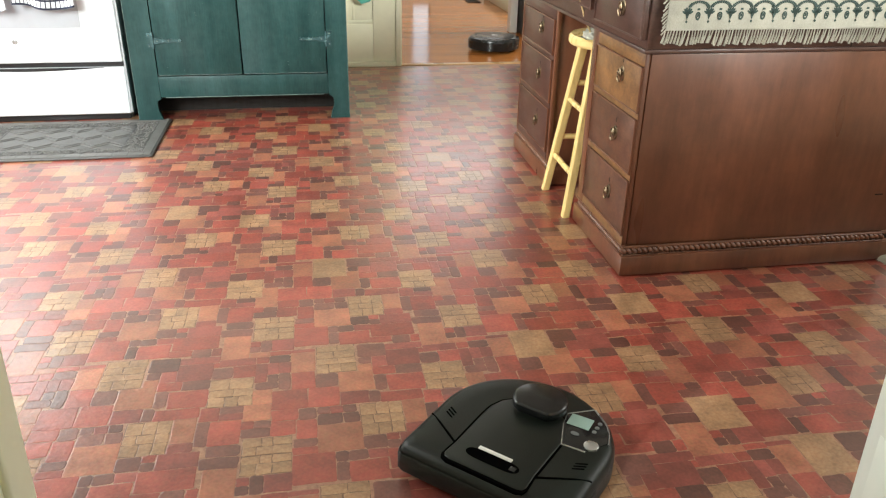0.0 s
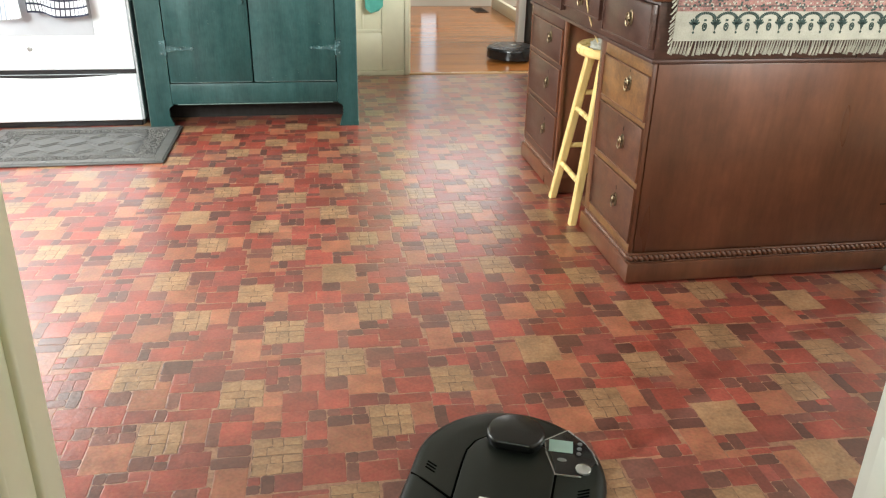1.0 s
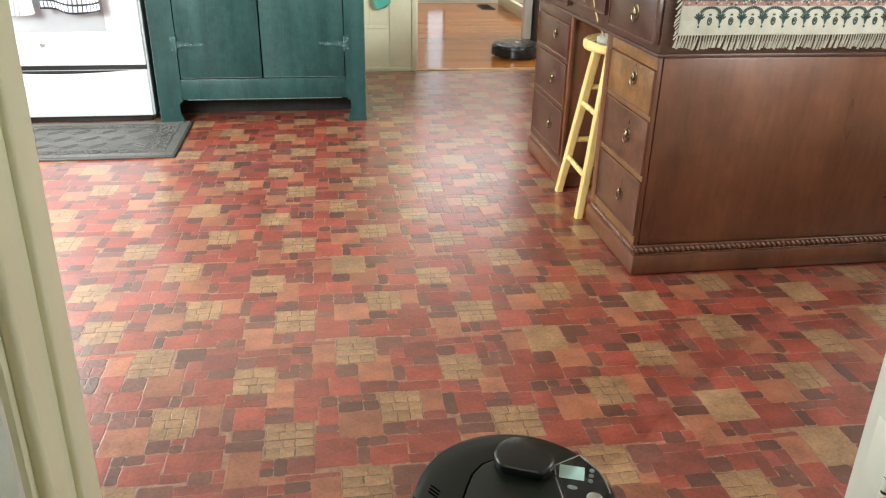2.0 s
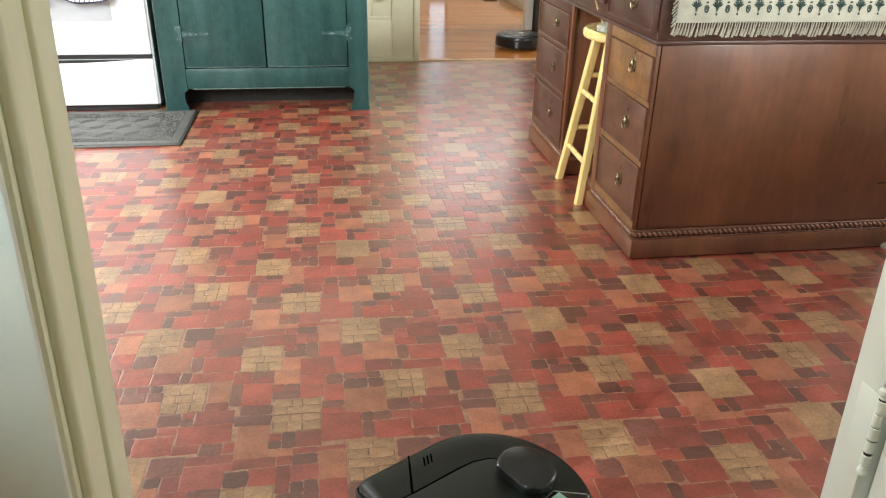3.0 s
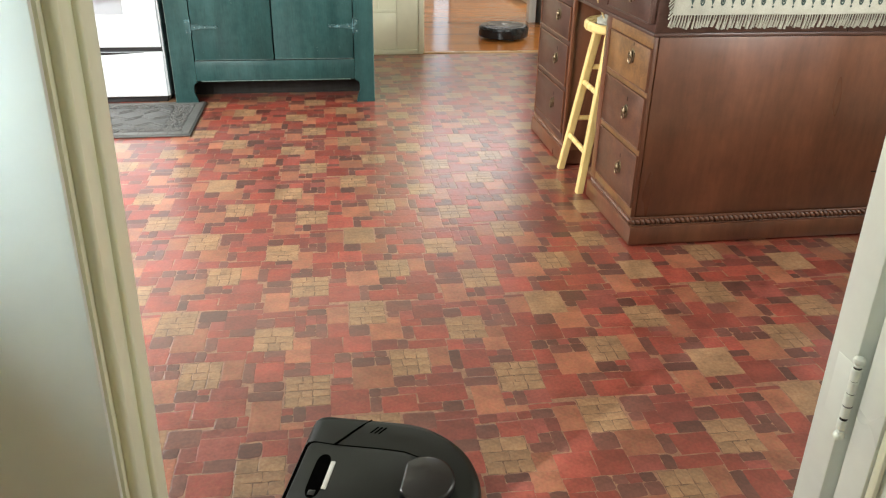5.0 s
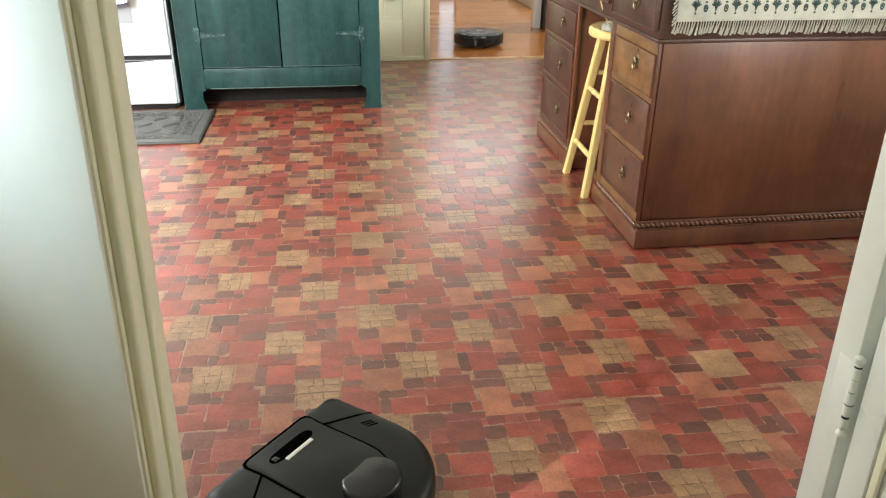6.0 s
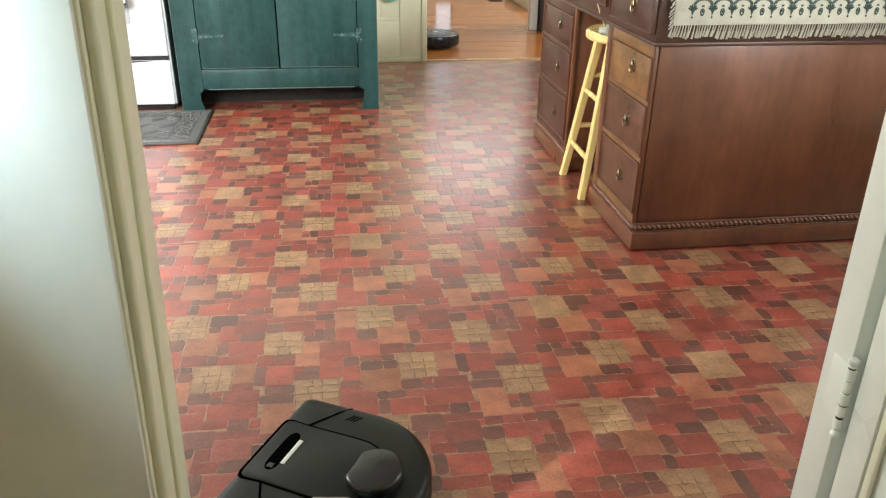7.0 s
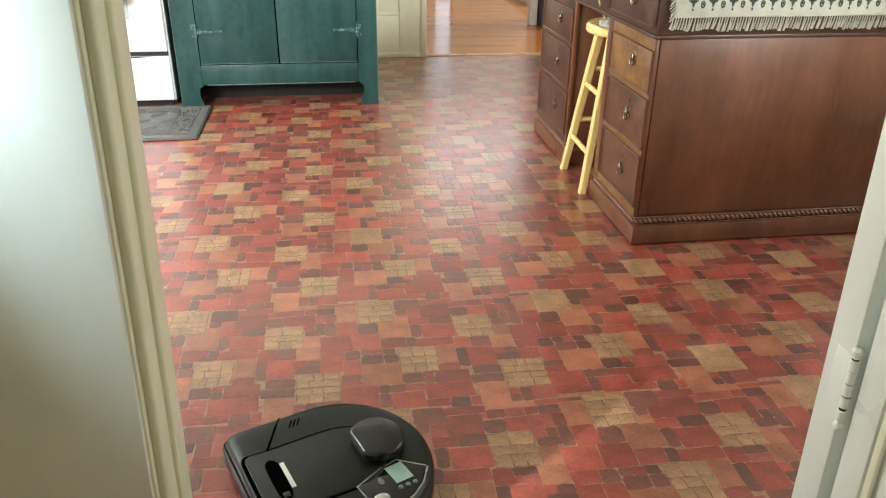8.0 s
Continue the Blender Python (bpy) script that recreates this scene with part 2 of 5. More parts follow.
def prism(bm, outline, z0, z1, inset=0.0, drop=0.0):
    """An outline (counter-clockwise) raised from z0 to z1; its upper rim drawn in by inset over the last drop metres."""
    cx = sum(p[0] for p in outline) / len(outline)
    cy = sum(p[1] for p in outline) / len(outline)
    levels = [(0.0, z0), (0.0, z1 - drop)] + ([(inset * 0.3, z1 - drop * 0.3), (inset, z1)] if inset else [])
    rings = []
    for d, z in levels:
        ring = []
        for x, y in outline:
            v = Vector((x - cx, y - cy))
            v *= max(0.0, 1 - d / max(v.length, 1e-6))
            ring.append(bm.verts.new((cx + v.x, cy + v.y, z)))
        rings.append(ring)
    count = len(outline)
    for low, high in zip(rings, rings[1:]):
        for k in range(count):
            bm.faces.new((low[k], low[(k + 1) % count], high[(k + 1) % count], high[k]))
    bm.faces.new(rings[-1])
    bm.faces.new(rings[0][::-1])
    return bm


def tube(bm, points, r, sides=8):
    """A round cord through points."""
    rings = []
    for i, p in enumerate(points):
        p = Vector(p)
        ahead = (Vector(points[min(i + 1, len(points) - 1)]) - Vector(points[max(i - 1, 0)])).normalized()
        q = ahead.to_track_quat("Z", "Y")
        rings.append([bm.verts.new(p + q @ Vector((r * math.cos(2 * math.pi * k / sides), r * math.sin(2 * math.pi * k / sides), 0)))
                      for k in range(sides)])
    for low, high in zip(rings, rings[1:]):
        for k in range(sides):
            bm.faces.new((low[k], low[(k + 1) % sides], high[(k + 1) % sides], high[k]))
    bm.faces.new(rings[0][::-1])
    bm.faces.new(rings[-1])
    return bm


def finish(bm, name, mats, smooth=35):
    bmesh.ops.recalc_face_normals(bm, faces=bm.faces)
    mesh = bpy.data.meshes.new(name)
    bm.to_mesh(mesh)
    bm.free()
    for m in mats if isinstance(mats, (list, tuple)) else [mats]:
        mesh.materials.append(m)
    if smooth:
        mesh.shade_smooth()
        mesh.set_sharp_from_angle(angle=radians(smooth))
    return mesh


def part(name, bm, mats, parent, label="", smooth=35):
    ob = new(name, finish(bm, name, mats, smooth))
    ob.parent = parent
    return tagged(ob, label)


def empty(name, x, y, z, label, category, group="", kind="", turn=0):
    ob = new(name)
    ob.empty_display_size = 0.05
    ob.matrix_world = pose(x, y, z, 0, 0, turn)
    return tagged(ob, label, category, group, kind)


def structure(name, bm, mats, label="", category="", smooth=35):
    return tagged(new(name, finish(bm, name, mats, smooth)), label, category, "", "structure")


def B():
    return bmesh.new()

# ---------- walls, ceilings, openings ----------


def wall_y(name, y0, y1, x0, x1, top, holes, mat, label):
    """A wall along x between y0 and y1, with rectangular openings (x0, x1, z0, z1), in order."""
    bm, x = B(), x0
    for hx0, hx1, hz0, hz1 in holes:
        box(bm, x, hx0, y0, y1, 0, top)
        if hz0 > 0:
            box(bm, hx0, hx1, y0, y1, 0, hz0)
        box(bm, hx0, hx1, y0, y1, hz1, top)
        x = hx1
    box(bm, x, x1, y0, y1, 0, top)
    return structure(name, bm, mat, label, "wall", 0)


def wall_x(name, x0, x1, y0, y1, top, holes, mat, label):
    """A wall along y between x0 and x1, with rectangular openings (y0, y1, z0, z1), in order."""
    bm, y = B(), y0
    for hy0, hy1, hz0, hz1 in holes:
        box(bm, x0, x1, y, hy0, 0, top)
        if hz0 > 0:
            box(bm, x0, x1, hy0, hy1, 0, hz0)
        box(bm, x0, x1, hy0, hy1, hz1, top)
        y = hy1
    box(bm, x0, x1, y, y1, 0, top)
    return structure(name, bm, mat, label, "wall", 0)


TOP = 2.6
# window openings beside the doorway are unseen, added for the fill lamps
wall_y("wall_south", 0.84, 0.967, -2.4, 3.0, TOP, [(-1.95, -0.75, 0.9, 2.1), (0.0, 1.03, 0, 2.08), (1.55, 2.65, 0.9, 2.1)], WALL, "cream painted plaster wall with a doorway")
# opening added for the east fill
wall_x("wall_east", 3.0, 3.15, 0.82, 5.05, TOP, [(1.25, 2.25, 1.0, 2.2)], WALL, "cream painted plaster wall with an unseen window opening")
wall_x("wall_west", -2.55, -2.4, 0.82, 4.65, TOP, [(2.65, 3.80, 0.90, 2.15)], WALL, "cream painted plaster wall with an unseen window opening")
wall_y("wall_north_left", 4.5, 4.65, -2.4, 0.50, TOP, [(-2.22, -1.22, 1.0, 2.1)], WALL, "cream painted plaster wall with an unseen window opening, behind stove and cupboard")
wall_x("wall_return", 0.35, 0.50, 4.65, 5.05, TOP, [], WALL, "cream painted plaster wall return")
wall_y("wall_north", 4.935, 5.05, 0.50, 3.0, TOP, [(0.862, 1.78, 0, 2.08)], WALL, "cream painted wall with an open doorway")
# the low narrow slot is added for the streak lamp
wall_y("wall_far_room", 8.0, 8.15, -1.5, 4.0, TOP, [(1.10, 1.345, 1.45, 2.40), (1.345, 1.515, 0.08, 2.40), (1.515, 2.46, 1.45, 2.40)], FAR_WALL, "plain plaster wall with a window and an added light slot")
wall_x("wall_far_room_left", -1.65, -1.5, 5.05, 8.15, TOP, [], FAR_WALL, "plain plaster wall")
# opening added for the oak fill
wall_x("wall_far_room_right", 4.0, 4.15, 5.05, 8.15, TOP, [(5.9, 7.5, 0.95, 2.25)], FAR_WALL, "plain plaster wall")
wall_y("wall_far_room_near_left", 5.05, 5.15, -1.65, 0.35, TOP, [], WALL, "plain plaster wall")
wall_y("wall_far_room_near_right", 5.05, 5.15, 3.0, 4.15, TOP, [], WALL, "plain plaster wall")
# both openings added: they limit the light on casing and open door
wall_x("wall_hall_left", -0.60, -0.45, -2.2, 0.84, TOP, [(-1.30, -0.40, 0.95, 2.15), (0.25, 0.70, 1.70, 2.45)], HALL, "unseen hall wall with two openings added to shape light")
wall_x("wall_hall_right", 1.35, 1.5, -2.2, 0.84, TOP, [], HALL, "plain hall wall")
wall_y("wall_hall_back", -2.35, -2.2, -0.60, 1.5, TOP, [], HALL, "plain hall wall")
for name, x0, x1, y0, y1 in (("ceiling_kitchen", -2.55, 3.15, 0.90, 5.00), ("ceiling_hall", -0.60, 1.5, -2.35, 0.90),
                             ("ceiling_far_room", -1.65, 4.15, 5.00, 8.15)):
    structure(name, box(B(), x0, x1, y0, y1, TOP + 0.002, TOP + 0.12), CEILING, "plain white ceiling", "ceiling", 0)


def sash(name, bm_boxes, label):
    ob = tagged(new(name), label, "window", "", "structure")
    for n, dims in bm_boxes:
        part(n, box(B(), *dims, bevel=0.004), WHITE, ob)
    return ob


sash("window_1", [("window_frame", (-2.22, -2.18, 4.60, 4.64, 1.0, 2.1)), ("window_frame", (-1.26, -1.22, 4.60, 4.64, 1.0, 2.1)),
                  ("window_frame", (-2.18, -1.26, 4.60, 4.64, 1.0, 1.04)), ("window_frame", (-2.18, -1.26, 4.60, 4.64, 2.06, 2.10)),
                  ("window_sill", (-2.26, -1.18, 4.44, 4.498, 0.955, 0.99))], "white painted wooden kitchen window")
# unseen frame, added for the south fill
sash("added_window_2", [("window_frame", (-1.95, -1.91, 0.83, 0.87, 0.90, 2.10)), ("window_frame", (-0.79, -0.75, 0.83, 0.87, 0.90, 2.10)),
                  ("window_frame", (-1.91, -0.79, 0.83, 0.87, 0.90, 0.94)), ("window_frame", (-1.91, -0.79, 0.83, 0.87, 2.06, 2.10))],
     "unseen white painted wooden window")
# unseen frame, added for the wainscot fill
sash("added_window_4", [("window_frame", (1.55, 1.59, 0.83, 0.87, 0.90, 2.10)), ("window_frame", (2.61, 2.65, 0.83, 0.87, 0.90, 2.10)),
                  ("window_frame", (1.59, 2.61, 0.83, 0.87, 0.90, 0.94)), ("window_frame", (1.59, 2.61, 0.83, 0.87, 2.06, 2.10))],
     "unseen white painted wooden window")
sash("window_5", [("window_frame", (-2.53, -2.49, 2.65, 2.70, 0.90, 2.15)), ("window_frame", (-2.53, -2.49, 3.75, 3.80, 0.90, 2.15)),
                  ("window_frame", (-2.53, -2.49, 2.70, 3.75, 0.90, 0.95)), ("window_frame", (-2.53, -2.49, 2.70, 3.75, 2.10, 2.15))],
     "unseen white painted wooden window")
sash("window_3", [("window_frame", (1.10, 1.14, 8.06, 8.10, 1.45, 2.40)), ("window_frame", (2.42, 2.46, 8.06, 8.10, 1.45, 2.40)),
                  ("window_frame", (1.14, 2.42, 8.06, 8.10, 2.36, 2.40)), ("window_frame", (1.14, 2.42, 8.06, 8.10, 1.45, 1.49))], "white painted window of the far room")


def left_jamb():
    ob = tagged(new("door_jamb"), "cream painted door jamb with moulded stop and white casing", "door jamb", "", "structure")
    part("jamb_board", box(B(), -0.03, 0.0825, 0.8405, 0.966, 0, 2.08, 0.002), TRIM, ob)
    part("door_stop", box(B(), 0.0780, 0.0885, 0.921, 0.9665, 0, 2.06, 0.0048, 4), TRIM, ob)
    part("door_stop", box(B(), 0.0797, 0.0850, 0.866, 0.906, 0, 2.06, 0.002), TRIM, ob)
    part("bead", rod(B(), (0.0855, 0.856, 0), (0.0855, 0.856, 2.06), 0.0068, sides=20), TRIM, ob, "rounded cream bead")
    part("casing", box(B(), -0.14, 0.0840, 0.8195, 0.8270, 0, 2.14, 0.0015), WHITE, ob, "white gloss painted casing board")
    part("casing_bead", rod(B(), (0.062, 0.8200, 0), (0.062, 0.8200, 2.14), 0.0005), WHITE, ob)
    part("casing_bead", rod(B(), (0.047, 0.8200, 0), (0.047, 0.8200, 2.14), 0.0004), WHITE, ob)
    part("casing_back", box(B(), -0.14, 0.074, 0.8273, 0.8395, 0, 2.14), WHITE, ob)
    ob.matrix_world = pose(-0.0170, 0, 0, 0, 1.5, 0)          # the old jamb leans a little


def right_jamb():
    ob = tagged(new("door_jamb"), "white painted door jamb with hinge rebate", "door jamb", "", "structure")
    part("jamb_board", box(B(), 1.015, 1.03, 0.822, 0.9665, 0, 2.08, 0.002), TRIM, ob)
    part("jamb_board", box(B(), 0.966, 1.05, 0.9675, 1.021, 0, 2.08, 0.003), DOOR_WHITE, ob, "thickly painted white jamb edge with chips")
    part("hinge_leaf", box(B(), 0.9653, 0.9662, 0.9685, 1.002, 0.318, 0.412, 0.0004), DOOR_WHITE, ob, "hinge leaf painted over in white")
    ob.matrix_world = LEAN


def hinge(parent, z0, z1):
    """A loose-pin butt hinge under many coats of paint: five knuckles, ball tips, one joint rubbed bare."""
    n, cx, cy = 5, 0.961, 0.957
    step = (z1 - z0) / n
    pin = part("hinge_pin", rod(B(), (cx, cy, z0), (cx, cy, z1), 0.0050, sides=16), BLACK, parent, "bare dark metal pin")
    for k in range(n):
        r = 0.0066 if k % 2 == 0 else 0.0061
        a, b = z0 + k * step + 0.0005, z0 + (k + 1) * step - (0.0035 if k == 0 else 0.0005)
        part("knuckle", lathe(B(), [(r - 0.001, a), (r, a + 0.0012), (r, b - 0.0012), (r - 0.001, b)], (cx, cy), 20), DOOR_WHITE, pin, "paint-clogged hinge knuckle")
    for z, s in ((z0 - 0.0015, -1), (z1 + 0.0015, 1)):
        prof = sorted([(0.0045, z), (0.0055, z + s * 0.002), (0.0046, z + s * 0.0035), (0.0072, z + s * 0.0065), (0.0080, z + s * 0.0095),
                       (0.0070, z + s * 0.0130), (0.0035, z + s * 0.0155)], key=lambda p: p[1])
        part("ball_tip", lathe(B(), prof, (cx, cy), 20), DOOR_WHITE, pin)
    part("chip", lathe(B(), [(0.0058, z0 + step * 1.9), (0.0063, z0 + step * 1.9 + 0.001), (0.0063, z0 + step * 1.9 + 0.003), (0.0058, z0 + step * 1.9 + 0.004)], (cx + 0.0004, cy), 20), KEY_GREY, pin, "paint chipped to grey metal")


def open_door():
    ob = empty("panel_door", 0.97, 0.945, 0.0, "white painted panel door standing open on its hinges", "door")
    x0, x1 = -0.002, 0.034
    part("stile", box(B(), x0, x1, -0.046, 0.0, 0.01, 2.03, 0.002), DOOR_WHITE, ob)
    part("stile", box(B(), x0, x1, -0.80, -0.70, 0.01, 2.03, 0.002), DOOR_WHITE, ob)
    for z0, z1 in ((0.01, 0.10), (0.92, 1.04), (1.92, 2.03)):
        part("rail", box(B(), x0, x1, -0.699, -0.047, z0, z1, 0.002), DOOR_WHITE, ob)
    for z0, z1 in ((0.101, 0.919), (1.041, 1.919)):
        part("panel", box(B(), x0 + 0.012, x1 - 0.012, -0.699, -0.047, z0, z1, 0.002), DOOR_WHITE, ob)
        bm = B()
        for y0, y1, za, zb in ((-0.060, -0.047, z0, z1), (-0.699, -0.686, z0, z1)):
            box(bm, x0 + 0.003, x0 + 0.0115, y0, y1, za, zb, 0.003)
        for za, zb in ((z0, z0 + 0.013), (z1 - 0.013, z1)):
            box(bm, x0 + 0.003, x0 + 0.0115, -0.685, -0.061, za, zb, 0.003)
        part("panel_moulding", bm, TRIM, ob)
    bm = B()
    lathe(bm, [(0.012, 0), (0.012, 0.02), (0.026, 0.03), (0.028, 0.045), (0.015, 0.056)], steps=24)
    bmesh.ops.transform(bm, matrix=pose(x0, -0.755, 0.95, 0, -90, 0), verts=bm.verts)
    part("door_knob", bm, BRASS, ob)
    return ob


LEAN = pose(0.966, 0, 0.33, 0, -1.6, 0) @ pose(-0.966, 0, -0.33)     # the old frame is out of plumb
left_jamb()
right_jamb()
hinge_holder = open_door()
hinge_holder.matrix_world = LEAN @ hinge_holder.matrix_world
hinge_bm = tagged(new("door_hinge"), "white painted butt hinge on the door jamb", "hinge", "", "structure")
hinge(hinge_bm, 0.316, 0.416)
hinge_bm.matrix_world = LEAN

# cream boards between the cupboard and the far doorway
wainscot = tagged(new("trim"), "cream painted wooden wainscot boards beside the doorway", "wainscot", "", "structure")
part("board", box(B(), 0.503, 0.705, 4.926, 4.9335, 0.03, 1.2, 0.002), TRIM, wainscot)
part("board", box(B(), 0.707, 0.836, 4.917, 4.9335, 0.0285, 1.2, 0.003), TRIM, wainscot)
part("base_strip", box(B(), 0.503, 0.836, 4.905, 4.934, 0, 0.028, 0.003), TRIM, wainscot)
part("rail", box(B(), 0.503, 0.7065, 4.919, 4.9255, 0.0285, 0.245, 0.003), TRIM, wainscot)
part("panel_moulding", box(B(), 0.503, 0.7065, 4.9215, 4.9257, 0.2455, 0.265, 0.002), TRIM, wainscot)
part("panel_moulding", box(B(), 0.590, 0.602, 4.9205, 4.9257, 0.2655, 1.2, 0.002), TRIM, wainscot)
far_frame = tagged(new("door_frame"), "cream painted casing of the far doorway", "door frame", "", "structure")
part("casing", box(B(), 0.8375, 0.868, 4.905, 4.9345, 0, 2.14, 0.005), TRIM, far_frame)
part("casing", box(B(), 1.781, 1.86, 4.908, 4.9345, 0, 2.14, 0.004), TRIM, far_frame)
part("jamb_board", box(B(), 0.8625, 0.876, 4.9355, 5.06, 0, 2.08, 0.002), TRIM, far_frame)
part("jamb_board", box(B(), 1.765, 1.7795, 4.9355, 5.06, 0, 2.08, 0.002), TRIM, far_frame)
part("head_casing", box(B(), 0.815, 1.86, 4.908, 4.9345, 2.1405, 2.22, 0.004), TRIM, far_frame)
structure("threshold", box(B(), 0.869, 1.764, 4.915, 4.955, -0.01, 0.006, 0.003), material("pale_wood_threshold", (0.55, 0.34, 0.16), 0.3), "worn pale wooden threshold strip", "threshold")

# baseboards
for nm, dims in (("baseboard_west", (-2.399, -2.38, 0.97, 4.498, 0, 0.14)), ("baseboard_north", (1.862, 2.998, 4.915, 4.9345, 0, 0.14)),
                 ("baseboard_east", (2.98, 2.9985, 0.97, 4.913, 0, 0.14)), ("baseboard_south", (1.06, 2.978, 0.968, 0.985, 0, 0.14))):
    structure(nm, box(B(), *dims, bevel=0.004), TRIM, "cream painted baseboard", "baseboard")

# ---------- far room ----------
far_floor = structure("floor_far_room", box(B(), -1.5, 4.0, 4.956, 8.0, -0.10, -0.012), SHADOW_WOOD, "varnished honey oak strip floor", "floor", 0)
structure("floor_hall", box(B(), -0.45, 1.35, -2.2, 0.70, -0.10, 0.0), OAK, "varnished wooden hall floor", "floor", 0)


def planks():
    """Oak strips along x, 57 mm wide, each a piece of its own, joints staggered."""
    rnd = random.Random(4)
    width = 0.0570
    for k in range(int(3.04 / width)):
        y0 = 4.957 + k * width
        cuts = [-1.499] + sorted(rnd.uniform(-1.0, 3.6) for _ in range(3)) + [3.999]
        for x0, x1 in zip(cuts, cuts[1:]):
            bm = box(B(), x0 + 0.0002, x1 - 0.0002, y0 + 0.0001, y0 + width - 0.0001, -0.0119, rnd.uniform(-0.0001, 0.0001), 0.0003, 1)
            part("plank", bm, OAK, far_floor, "", 0)


def round_robot():
    ob = empty("round_robot_vacuum", 1.54, 5.36, 0.0, "black round robot vacuum gliding over the oak floor", "robot vacuum")
    part("body", lathe(B(), [(0.150, 0.012), (0.164, 0.020), (0.166, 0.070), (0.160, 0.083), (0.150, 0.087)], steps=64), FAR_ROBOT, ob)
    bm = B()
    outline = [(0.172 * math.cos(a), 0.172 * math.sin(a)) for a in (radians(100 + 160 * k / 40) for k in range(41))]
    outline += [(0.1665 * math.cos(a), 0.1665 * math.sin(a)) for a in (radians(260 - 160 * k / 40) for k in range(41))]
    prism(bm, outline, 0.018, 0.070)
    part("bumper", bm, FAR_ROBOT, ob, "curved black bumper")
    part("top_plate", lathe(B(), [(0.128, 0.0872), (0.128, 0.0895), (0.124, 0.0910), (0.06, 0.0915)], steps=56), FAR_ROBOT_TOP, ob, "dark grey round top plate")
    part("rim", lathe(B(), [(0.148, 0.0872), (0.147, 0.0885), (0.133, 0.0885), (0.132, 0.0873)], steps=56), ROBOT_GLOSS, ob)
    part("button", lathe(B(), [(0.022, 0.0916), (0.022, 0.0935), (0.018, 0.0945)], steps=28), SILVER, ob, "round silver start button")
    part("camera_window", box(B(), -0.115, -0.075, -0.025, 0.025, 0.0912, 0.0935, 0.001), ROBOT_GLOSS, ob)
    for y in (-0.115, 0.115):
        bm = B()
        rod(bm, (0, y - 0.012, 0.036), (0, y + 0.012, 0.036), 0.036, sides=28)
        part("wheel", bm, BLACK, ob)
    return ob


def floor_vent():
    ob = empty("floor_vent", 1.86, 7.70, 0.0, "dark metal floor register set in the oak floor", "floor vent")
    bm = B()
    for x0, x1, y0, y1 in ((-0.06, -0.05, -0.15, 0.15), (0.05, 0.06, -0.15, 0.15), (-0.05, 0.05, -0.15, -0.14), (-0.05, 0.05, 0.14, 0.15)):
        box(bm, x0, x1, y0, y1, 0.0006, 0.006)
    part("frame", bm, BLACK, ob)
    for k in range(9):
        part("slat", box(B(), -0.0495, 0.0495, -0.13 + k * 0.03, -0.12 + k * 0.03, 0.0006, 0.005), BLACK, ob)


def dark_cabinet():
    ob = empty("black_cabinet", 2.02, 6.05, 0.0, "black painted cabinet beside the far doorway wall", "cabinet")
    part("carcass", box(B(), -0.16, 0.16, -0.20, 0.20, 0.0, 1.5, 0.004), BLACK, ob)
    part("door", box(B(), -0.165, 0.165, -0.217, -0.201, 0.06, 1.48, 0.004), BLACK, ob)
    part("handle", rod(B(), (-0.12, -0.225, 0.22), (-0.12, -0.225, 0.34), 0.006), SILVER, ob)


floor_vent()
dark_cabinet()
# white boxed post and baseboard past the doorway
post = tagged(new("trim"), "white painted post and base of a far wall", "trim", "", "structure")
part("post", box(B(), 1.795, 1.85, 5.98, 6.06, 0, 2.5, 0.004), WHITE, post)
part("base", box(B(), 2.02, 2.06, 6.9, 7.9, 0, 0.10, 0.004), TRIM, post)

# ---------- stove, towels, cupboard, mat ----------


